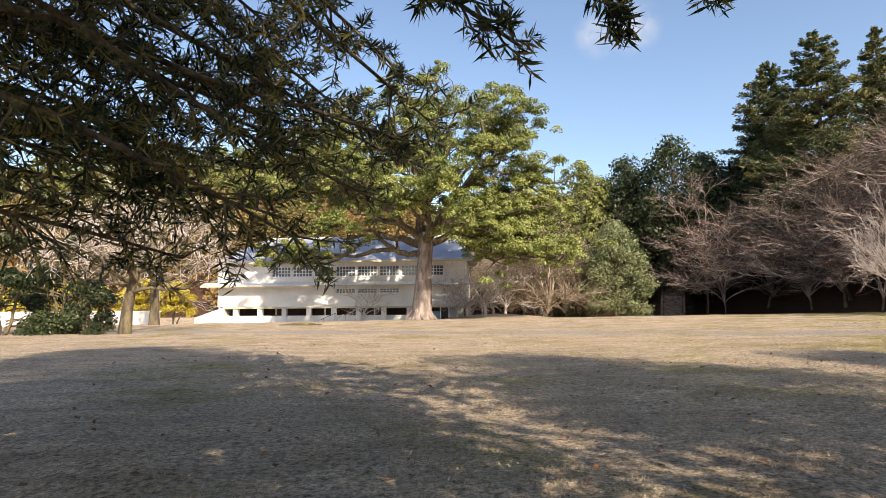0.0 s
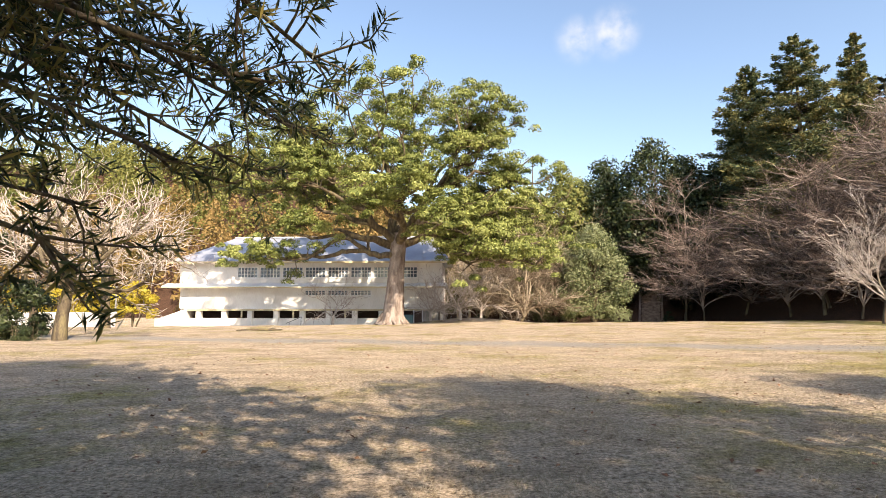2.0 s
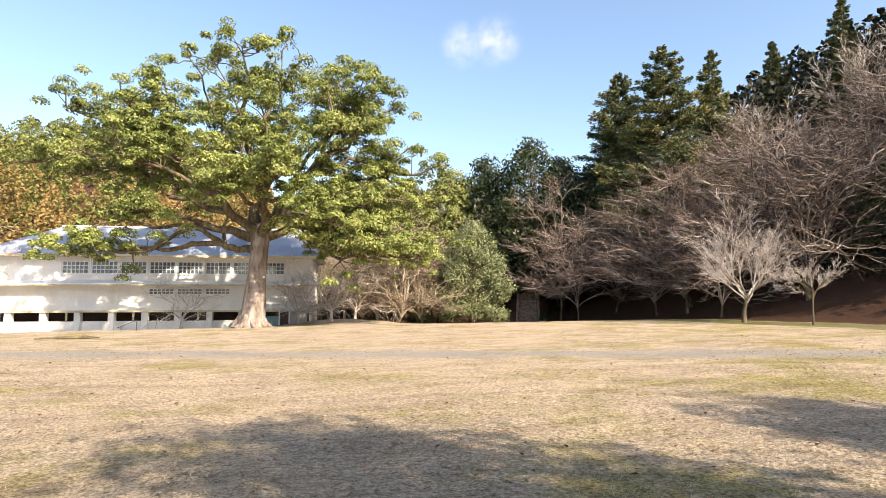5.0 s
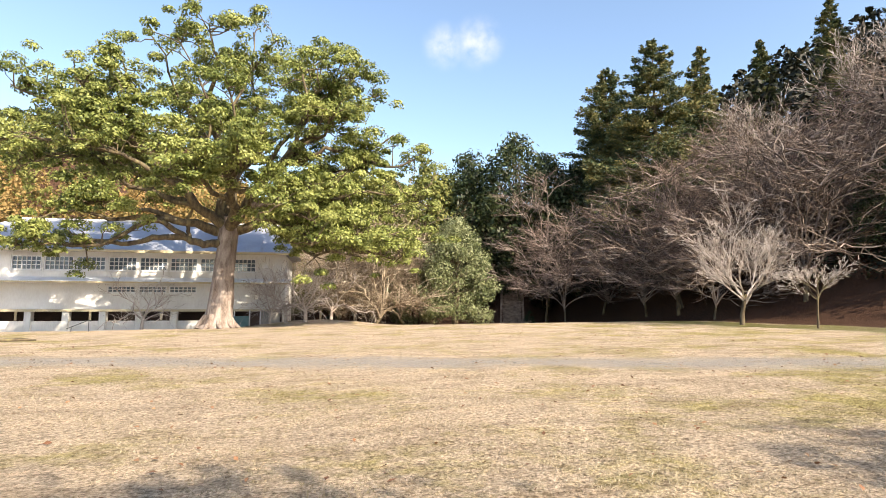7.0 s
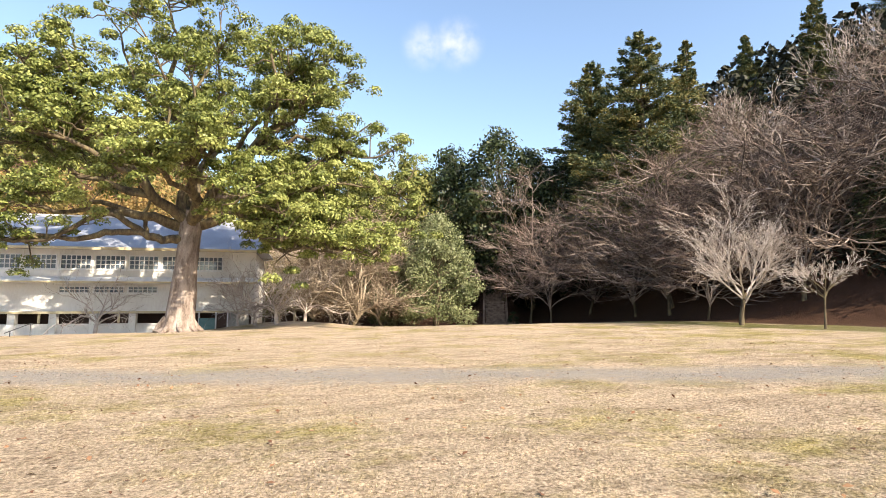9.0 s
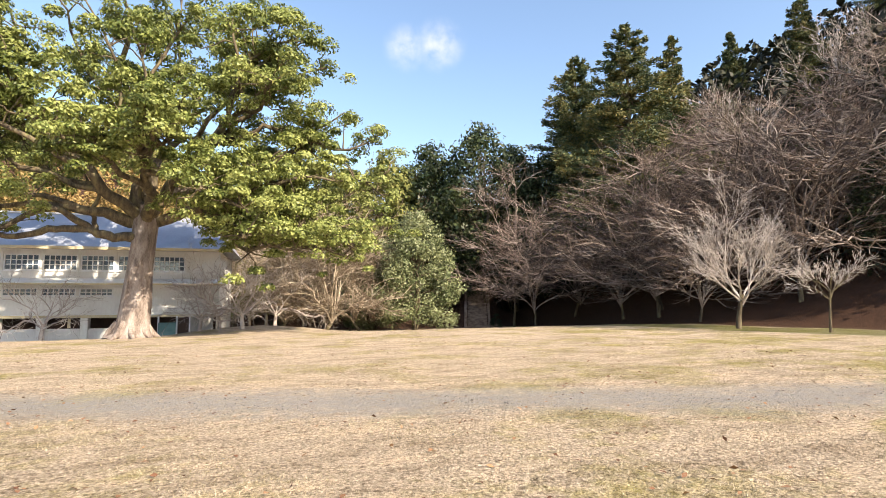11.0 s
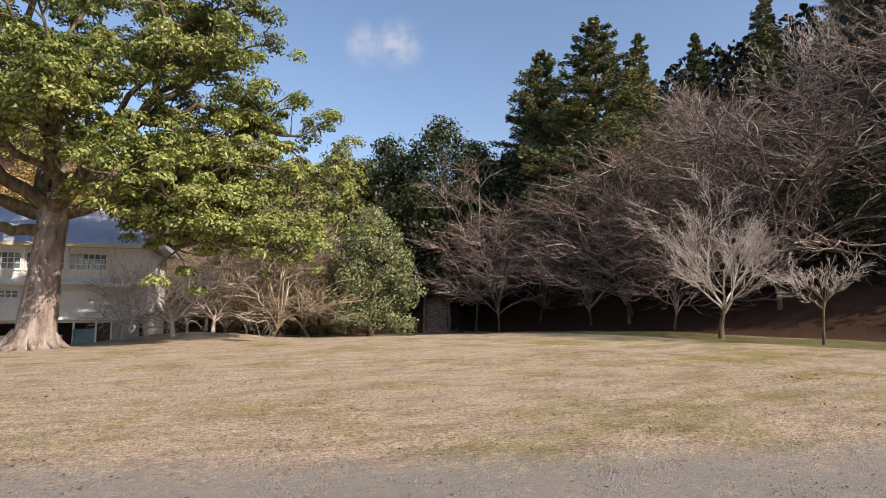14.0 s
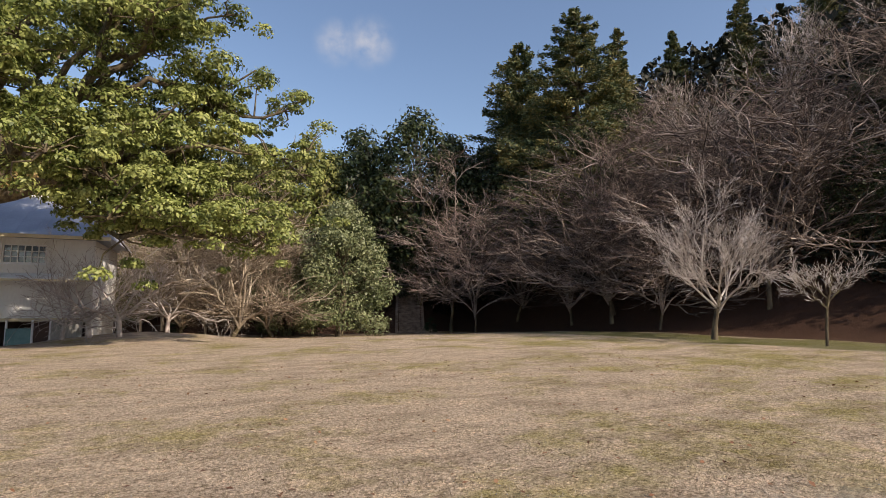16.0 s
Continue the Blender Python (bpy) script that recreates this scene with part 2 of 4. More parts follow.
# ---- mesh helpers ----
def mesh_object(name, verts, faces, mat, parent=None, label="", smooth=False):
    me = bpy.data.meshes.new(name)
    verts = np.asarray(verts, np.float32).reshape(-1, 3)
    faces = np.asarray(faces, np.int32)
    k = faces.shape[1]
    me.vertices.add(len(verts)), me.loops.add(faces.size), me.polygons.add(len(faces))
    me.vertices.foreach_set("co", verts.ravel())
    me.loops.foreach_set("vertex_index", faces.ravel())
    me.polygons.foreach_set("loop_start", np.arange(0, faces.size, k, dtype=np.int32))
    if smooth:
        me.polygons.foreach_set("use_smooth", np.ones(len(faces), bool))
    me.update(calc_edges=True)
    me.materials.append(mat)
    ob = new(name, me)
    ob.parent = parent
    if label:
        tagged(ob, label)
    if name in ("branchwork", "twig_crown"):
        tagged(ob, kind="stuff")
    return ob


def part(name, bm, mat, parent=None, label=""):
    me = bpy.data.meshes.new(name)
    bm.to_mesh(me)
    bm.free()
    me.materials.append(mat)
    ob = new(name, me)
    ob.parent = parent
    return tagged(ob, label)


def add_box(bm, x0, y0, z0, x1, y1, z1, bevel=0.0):
    v = [bm.verts.new((x, y, z)) for z in (z0, z1) for x, y in ((x0, y0), (x1, y0), (x1, y1), (x0, y1))]
    fs = [bm.faces.new([v[i] for i in f]) for f in ((3, 2, 1, 0), (4, 5, 6, 7), (0, 1, 5, 4), (1, 2, 6, 5), (2, 3, 7, 6), (3, 0, 4, 7))]
    if bevel:
        bmesh.ops.bevel(bm, geom=list({e for f in fs for e in f.edges}), offset=bevel, segments=1, affect="EDGES")


def box(name, x0, y0, z0, x1, y1, z1, mat, parent, label="", bevel=0.0):
    bm = bmesh.new()
    add_box(bm, x0, y0, z0, x1, y1, z1, bevel)
    return part(name, bm, mat, parent, label)


def thing(name, x, y, z, turn=0.0):
    ob = new(name)
    ob.matrix_world = pose(x, y, z, 0, 0, turn)
    return ob


def tubes(segs, sides=3):
    """Tapered prisms for an array of rows p0, p1, r0, r1."""
    s = np.asarray(segs, float).reshape(-1, 8)
    p0, p1, r0, r1 = s[:, :3], s[:, 3:6], s[:, 6], s[:, 7]
    d = p1 - p0
    d /= np.linalg.norm(d, axis=1, keepdims=True) + 1e-9
    ref = np.where(np.abs(d[:, 2:3]) > 0.9, np.array([[1.0, 0, 0]]), np.array([[0, 0, 1.0]]))
    a = np.cross(d, ref)
    a /= np.linalg.norm(a, axis=1, keepdims=True)
    c = np.cross(d, a)
    ang = np.arange(sides) * 2 * np.pi / sides
    ring = a[:, None, :] * np.cos(ang)[None, :, None] + c[:, None, :] * np.sin(ang)[None, :, None]
    v = np.concatenate([p0[:, None] + ring * r0[:, None, None], p1[:, None] + ring * r1[:, None, None]], 1)
    i = np.arange(sides)
    f = np.stack([i, (i + 1) % sides, sides + (i + 1) % sides, sides + i], 1)
    faces = f[None] + (np.arange(len(s)) * 2 * sides)[:, None, None]
    return v.reshape(-1, 3), faces.reshape(-1, 4)


def leaf_cards(rng, centres, length, width, up=0.5, axis=None, fold=0.0, out=None):
    """Diamond-shaped leaves at the centres. out: the way each leaf faces, outwards from its clump."""
    k = len(centres)
    nrm = rng.normal(size=(k, 3)) * (1.0 if out is None else 0.42) + np.array([0, 0, up])
    if out is not None:
        nrm += out
    nrm /= np.linalg.norm(nrm, axis=1, keepdims=True)
    t = rng.normal(size=(k, 3)) if axis is None else axis
    t = t - nrm * (t * nrm).sum(1, keepdims=True)
    t /= np.linalg.norm(t, axis=1, keepdims=True) + 1e-9
    w = np.cross(nrm, t)
    s = rng.uniform(0.7, 1.3, (k, 1))
    hl, hw = t * s * length / 2, w * s * width / 2
    v = np.stack([centres - hl, centres + hw + nrm * fold, centres + hl, centres - hw + nrm * fold], 1)
    return v.reshape(-1, 3), np.arange(4 * k).reshape(-1, 4)


def limb(rng, p0, p1, r0, r1, steps=7, sag=0.0, wiggle=0.08):
    """A bent, tapering limb from p0 to p1, as segments and its centre line."""
    p0, p1 = np.asarray(p0, float), np.asarray(p1, float)
    t = np.linspace(0, 1, steps + 1)[:, None]
    span = np.linalg.norm(p1 - p0)
    line = p0 + (p1 - p0) * t
    line[:, 2] += (np.sin(t[:, 0] * np.pi) * sag * span)
    jit = rng.normal(size=line.shape) * wiggle * span / steps
    jit[0] = 0
    jit[-1] = 0
    line += np.cumsum(jit, 0) * np.sin(t * np.pi)
    r = r0 + (r1 - r0) * t[:, 0] ** 0.8
    return [np.r_[line[i], line[i + 1], r[i], r[i + 1]] for i in range(steps)], line


def bent_tube(line, radii, sides=9, rough=0.0, rng=None):
    """One skinned tube along a line."""
    line, radii = np.asarray(line, float), np.asarray(radii, float)
    d = np.gradient(line, axis=0)
    d /= np.linalg.norm(d, axis=1, keepdims=True)
    ref = np.where(np.abs(d[:, 2:3]) > 0.95, np.array([[1.0, 0, 0]]), np.array([[0, 0, 1.0]]))
    a = np.cross(d, ref)
    for i in range(1, len(a)):
        if a[i] @ a[i - 1] < 0:
            a[i] = -a[i]
    a /= np.linalg.norm(a, axis=1, keepdims=True)
    c = np.cross(d, a)
    ang = np.arange(sides) * 2 * np.pi / sides
    rad = radii[:, None] * (1 + (rng.normal(size=(len(line), sides)) * rough if rough else 0))
    v = line[:, None] + (a[:, None] * np.cos(ang)[None, :, None] + c[:, None] * np.sin(ang)[None, :, None]) * rad[..., None]
    i, j = np.meshgrid(np.arange(len(line) - 1), np.arange(sides), indexing="ij")
    f = np.stack([i * sides + j, i * sides + (j + 1) % sides, (i + 1) * sides + (j + 1) % sides, (i + 1) * sides + j], -1)
    return v.reshape(-1, 3), f.reshape(-1, 4)


def joined(pieces):
    vs, fs, k = [], [], 0
    for v, f in pieces:
        vs.append(v), fs.append(f + k)
        k += len(v)
    return np.concatenate(vs), np.concatenate(fs)


# ---- the ground ----
def smooth01(t):
    t = np.clip(t, 0, 1)
    return t * t * (3 - 2 * t)


def hill_parts(x, y):
    right = x - (31.5 + 0.1 * (52 - y))
    rear = y - (66.5 + 0.25 * np.clip(24 - x, 0, 60) + np.clip(5 - x, 0, 30))
    return np.maximum(right, 0), np.maximum(rear, 0)


def hill_depth(x, y):
    """How far a place lies inside the wooded slopes."""
    right, rear = hill_parts(x, y)
    return np.maximum(right, rear)


STAIR_X, STAIR_Y, STAIR_Z, STAIR_TURN = 25.3, 65.6, -0.7, -22.0


def ground_z(x, y):
    x, y = np.asarray(x, float), np.asarray(y, float)
    z = 0.0087 * np.clip(x, -40, 40) - 0.85 * smooth01((y - 42) / 26) * smooth01((40 - x) / 6)
    z = z + 0.7 * np.exp(-((x - 4.0) ** 2 + (y - 57.5) ** 2) / 25)
    right, rear = hill_parts(x, y)
    climb = [70 * (1 - np.exp(-d / 85)) * d / (d + 3.0) for d in (right, rear)]
    climb[1] = climb[1] + 9 * smooth01((rear - 35) / 60) * smooth01((-5 - x) / 30)
    z = z + np.maximum(climb[0], climb[1] * (0.55 + 0.45 * smooth01((-5 - x) / 30)))
    c, sn = math.cos(radians(STAIR_TURN)), math.sin(radians(STAIR_TURN))
    across, along = (x - STAIR_X) * c + (y - STAIR_Y) * sn, -(x - STAIR_X) * sn + (y - STAIR_Y) * c
    stair = STAIR_Z + 0.59 * np.clip(along, 0, 7.2) - 0.2
    near = smooth01((2.8 - np.abs(across)) / 1.4) * (along > -0.5) * (along < 8)
    z = z * (1 - near) + stair * near
    return z + 0.03 * np.sin(x * 0.9 + 1) * np.sin(y * 0.7) + 0.02 * np.sin(x * 2.3 + y * 1.7)


def build_ground():
    def steps(lo, a, b, hi, fine):
        far_lo = a - np.geomspace(2, a - lo, 22)[::-1]
        far_hi = b + np.geomspace(2, hi - b, 22)
        return np.r_[far_lo, np.arange(a, b + 0.01, fine), far_hi]
    xs, ys = steps(-1500, -50, 75, 1500, 0.8), steps(-1500, -12, 100, 1500, 0.8)
    gx, gy = np.meshgrid(xs, ys)
    gz = ground_z(gx, gy)
    nx, ny = len(xs), len(ys)
    i, j = np.meshgrid(np.arange(nx - 1), np.arange(ny - 1))
    a = (j * nx + i).ravel()
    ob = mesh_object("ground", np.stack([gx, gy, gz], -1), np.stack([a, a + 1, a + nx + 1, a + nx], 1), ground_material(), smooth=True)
    d = hill_depth(gx, gy)
    # gravel track across the lawn, running a little towards the near right
    off = (gx - 6.9) * 0.33 + (gy - 21.6) * 0.944
    track = np.clip(1.15 - np.abs(off) / 2.0, 0, 1)
    white = np.clip(1 - np.hypot((gx + 14) / 15, (gy - 52) / 5), 0, 1) * 1.6
    moss = smooth01((gx - 20) / 6) * smooth01((np.abs(gx - (29 + 0.1 * (45 - gy))) < 2.4) * 1.0) * smooth01((56 - gy) / 12) * 0.75
    # the last mask grows to the right, where the lawn is painted darker
    for name, val in (("track", np.clip(track + white, 0, 1)), ("slope", smooth01((np.maximum(gx - (31.5 + 0.1 * (52 - gy)), gy - (66.5 + 0.25 * np.clip(24 - gx, 0, 60) + np.clip(5 - gx, 0, 30))) + 1.6) / 2.2)), ("moss", moss), ("right_darker", smooth01((gx - 0.32 * gy - 0.5) / 9))):
        at = ob.data.attributes.new(name, "FLOAT", "POINT")
        at.data.foreach_set("value", val.ravel().astype(np.float32))
    return tagged(ob, "dry winter lawn with gravel track and leaf-strewn slopes", "ground", kind="structure")


build_ground()


def zg(x, y):
    return float(ground_z(x, y))


# ---- the long two-storey house ----
def window(parent, x0, z0, x1, z1, cols, rows, name="window"):
    """A window in the facade plane y = 0, proud mullions before glass panes."""
    w = new(name)
    w.parent = parent
    bm = bmesh.new()
    t = 0.07
    for a in ((x0, z0, x1, z0 + t), (x0, z1 - t, x1, z1), (x0, z0 + t, x0 + t, z1 - t), (x1 - t, z0 + t, x1, z1 - t)):
        add_box(bm, a[0], -0.05, a[1], a[2], 0.08, a[3])
    part("frame", bm, white_wood, w, "white-painted wooden window frame")
    cw, ch = (x1 - x0 - 2 * t) / cols, (z1 - z0 - 2 * t) / rows
    bm = bmesh.new()
    for c in range(1, cols):
        xc = x0 + t + c * cw
        add_box(bm, xc - 0.025, -0.03, z0 + t, xc + 0.025, 0.05, z1 - t)
    for r in range(1, rows):
        zc = z0 + t + r * ch
        add_box(bm, x0 + t, -0.026, zc - 0.025, x1 - t, 0.046, zc + 0.025)
    part("mullion_grid", bm, white_wood, w)
    pane = None
    for c in range(cols):
        for r in range(rows):
            if pane is None:
                pane = box("pane", 0, 0.055, 0, cw, 0.065, ch, glass, w)
                p = pane
            else:
                p = new("pane", pane.data)
                p.parent = w
            p.location = (x0 + t + c * cw, 0, z0 + t + r * ch)
    box("sill", x0 - 0.06, -0.12, z0 - 0.07, x1 + 0.06, 0.02, z0 - 0.003, white_wood, w)
    return w


def build_house():
    # local x runs along the facade, 0 at its right-hand end; the front is y = 0
    h = thing("house", 1.4, 57.4, 0.0, -3.5)
    tagged(h, "long cream two-storey wooden house with grey hipped roof", "house")
    L, R, depth, base = -26.4, 0.0, 9.0, -0.9
    bays = [-20.6 + 2.3 * i for i in range(9)]
    ups = [(x, 4.15, x + 2.1, 5.25) for x in bays if x + 2.1 < -1.0]
    lows = [(x, 2.38, x + 2.1, 2.92) for x in bays[3:6]]

    def wall_with_holes(name, z0, z1, holes):
        bm = bmesh.new()
        if holes:
            zb, zt = holes[0][1], holes[0][3]
            add_box(bm, L, 0, z0, R, 0.2, zb)
            add_box(bm, L, 0, zt, R, 0.2, z1)
            edges = [L] + [v for a in holes for v in (a[0], a[2])] + [R]
            for a, b in zip(edges[::2], edges[1::2]):
                if b - a > 0.01:
                    add_box(bm, a, 0, zb, b, 0.2, zt)
        else:
            add_box(bm, L, 0, z0, R, 0.2, z1)
        return part(name, bm, plaster, h, "cream-painted boarded wall")

    wall_with_holes("upper_wall", 3.45, 5.62, ups)
    wall_with_holes("lower_wall", 1.08, 3.18, lows)
    for a in ups:
        window(h, *a, 6, 3)
    for a in lows:
        window(h, *a, 6, 2, "transom_window")
    # weatherboards on both storeys, each lapping the next
    for z0, z1, gaps in ((1.12, 2.28, None), (3.5, 4.05, None)):
        z = z0
        while z < z1:
            bm = bmesh.new()
            add_box(bm, L - 0.01, -0.035, z, R + 0.01, -0.003, z + 0.185)
            part("board", bm, plaster, h)
            z += 0.2
    # posts between the bays
    for x in bays + [-23.5, -26.3, -0.1]:
        box("post", x - 0.17, -0.06, 3.48, x - 0.03, -0.002, 5.6, plaster, h)
    for y0, y1, nm in ((depth - 0.2, depth, "rear_wall"),):
        box(nm, L, y0, base, R, y1, 5.62, plaster, h)
    box("end_wall", L, 0.2, base, L + 0.2, depth - 0.2, 5.62, plaster, h)
    box("end_wall", R - 0.2, 0.2, base, R, depth - 0.2, 5.62, plaster, h)
    box("floor_slab", L + 0.2, 0.2, 1.02, R - 0.2, depth - 0.2, 1.1, inside_shade, h)
    box("upper_floor", L + 0.2, 0.2, 3.2, R - 0.2, depth - 0.2, 3.4, inside_shade, h)
    # pent roof between the storeys, with its painted fascia
    bm = bmesh.new()
    v = [bm.verts.new(c) for c in ((L - 1.4, -1.1, 3.2), (R + 0.5, -1.1, 3.2), (R + 0.5, 0.0, 3.5), (L - 1.4, 0.0, 3.5),
                                   (L - 1.4, -1.1, 3.3), (R + 0.5, -1.1, 3.3), (R + 0.5, 0.0, 3.62), (L - 1.4, 0.0, 3.62))]
    for f in ((3, 2, 1, 0), (4, 5, 6, 7), (0, 1, 5, 4), (1, 2, 6, 5), (3, 0, 4, 7)):
        bm.faces.new([v[i] for i in f])
    part("pent_roof", bm, white_wood, h, "pale sheet-metal pent roof")
    box("fascia", L - 1.4, -1.14, 3.12, R + 0.5, -1.1, 3.24, fascia_paint, h, "ochre-painted fascia board")
    # lower lip over the open underfloor
    box("sill_beam", L + 1.0, -0.5, 0.98, R, 0.22, 1.08, white_wood, h)
    box("lip_board", L + 1.0, -0.54, 0.88, R, -0.5, 1.06, fascia_paint, h)
    box("plinth", L + 1.0, -0.25, base, R - 4.6, 0.1, 0.14, plaster, h, "whitewashed concrete plinth")
    # added sheet that gives the underfloor openings their shade by colour
    box("underfloor_back", L + 1.0, 1.6, base, R - 0.2, 1.7, 1.0, inside_shade, h, "reddish backing of the open underfloor, coloured as dark as its shade")
    pier = None
    for i in range(8):
        x = -24.3 + 2.62 * i
        bm = bmesh.new()
        add_box(bm, -0.24, -0.4, base, 0.24, 0.15, 0.98, 0.02)
        p = part("pier", bm, plaster, h, "whitewashed square pier")
        p.location = (x, 0, 0)
    for i in range(3):
        box("strut", -20.0 + 5.2 * i, -0.3, 0.2, -19.86 + 5.2 * i, -0.18, 0.96, fascia_paint, h)
    # main hipped roof with standing seams
    e, zr, ze, hip = 0.9, 8.75, 5.72, 4.6
    x0, x1, y0, y1, ym = L - e, R + e, -e, depth + e, depth / 2
    bm = bmesh.new()
    c = [bm.verts.new(q) for q in ((x0, y0, ze), (x1, y0, ze), (x1, y1, ze), (x0, y1, ze), (x0 + hip, ym, zr), (x1 - 2.0, ym, zr))]
    for f in ((0, 1, 5, 4), (1, 2, 5), (2, 3, 4, 5), (3, 0, 4), (3, 2, 1, 0)):
        bm.faces.new([c[i] for i in f])
    part("roof", bm, roof_metal, h, "blue-grey sheet-metal hipped roof")
    rise = (zr - ze) / (ym - y0)
    for i in range(1, 60):
        xs = x0 + i * 0.9
        if xs > x1 - 0.2:
            break
        run = min((xs - x0) / hip, (x1 - xs) / 2.0, 1.0) * (ym - y0)
        bm = bmesh.new()
        v = [bm.verts.new((xs + dx, y0 + dy, ze + dy * rise + dz)) for dx in (-0.02, 0.02) for dy, dz in ((0, 0.004), (run, 0.004), (run, 0.014), (0, 0.014))]
        for f in ((0, 1, 2, 3), (7, 6, 5, 4), (3, 2, 6, 7), (0, 3, 7, 4)):
            bm.faces.new([v[k] for k in f])
        part("seam", bm, roof_metal, h)
    box("ridge_cap", x0 + hip - 0.1, ym - 0.16, zr - 0.04, x1 - 2.0 + 0.1, ym + 0.16, zr + 0.09, white_wood, h, "pale ridge capping", 0.02)
    box("eaves_board", x0, y0 - 0.05, ze - 0.16, x1, y0 - 0.003, ze + 0.05, fascia_paint, h, "ochre-painted eaves board")
    # garden store under the right-hand end
    box("store_panel", -3.9, -0.62, base, -2.75, -0.56, 0.5, teal_paint, h, "faded teal sheet panel")
    # dark panel in place of the store's shaded doorway
    box("store_opening_dark", -2.6, -0.6, base, -1.9, -0.55, 0.85, inside_shade, h)
    box("store_wall", -1.8, -0.66, base, -0.3, -0.5, 0.86, grey_wood, h, "weathered grey board wall")
    for x in (-3.9, -2.7, -1.85, -0.9):
        box("store_post", x - 0.05, -0.6, base, x + 0.05, -0.5, 0.95, white_wood, h)
    # sloped flank of the outside stair at the left end
    bm = bmesh.new()
    q = [(L + 1.0, 1.08), (L + 1.0, -0.9), (L - 2.2, -0.9), (L - 2.2, 0.0)]
    a = [bm.verts.new((x, -0.55, z)) for x, z in q]
    b = [bm.verts.new((x, 0.9, z)) for x, z in q]
    bm.faces.new(a[::-1]), bm.faces.new(b)
    for i in range(4):
        bm.faces.new((a[i], a[(i + 1) % 4], b[(i + 1) % 4], b[i]))
    part("stair_flank", bm, plaster, h, "whitewashed sloping stair flank")
    # dark panel in place of the shaded porch entrance
    box("porch_entrance_dark", L - 0.03, 0.8, 1.1, L + 0.02, 2.0, 3.0, inside_shade, h)
    return h


build_house()


# ---- stone steps into the wood ----
def build_steps():
    s = thing("stone_steps", STAIR_X, STAIR_Y, STAIR_Z, STAIR_TURN)
    tagged(s, "worn stone steps climbing into the dark wood", "steps")
    rng = random.Random(3)
    for i in range(20):
        y0, z0 = i * 0.34, i * 0.2
        box("riser", -1.0, y0 + 0.07, z0 - 0.35, 1.0, y0 + 0.5, z0 + 0.115, stone, s)
        x = -1.08 + rng.uniform(-0.06, 0.06)
        while x < 0.85:
            w = min(rng.uniform(0.45, 0.95), 1.08 - x)
            dy, dz = rng.uniform(-0.035, 0.035), rng.uniform(-0.02, 0.02)
            box("slab", x + 0.015, y0 + dy, z0 + 0.12 + dz, x + w - 0.015, y0 + 0.44, z0 + 0.2 + dz, stone, s, "", 0.012)
            x += w
    # leaf-strewn kerbs of rough stones up both sides
    for side in (-1.22, 1.22):
        for i in range(17):
            h = rng.uniform(0.16, 0.3)
            box("kerb_stone", side - 0.14, i * 0.4 + 0.02, i * 0.235 - 0.3, side + 0.14, i * 0.4 + 0.38, i * 0.235 + h, stone, s, "", 0.03)
    return s


build_steps()


# ---- trees ----
def leaf_pad(rng, c, rad, n, flat=0.55):
    p = rng.normal(size=(n, 3))
    p /= np.linalg.norm(p, axis=1, keepdims=True)
    p *= rng.uniform(0.35, 1.0, (n, 1)) ** 0.6
    return np.asarray(c) + p * np.array([rad, rad, rad * flat])


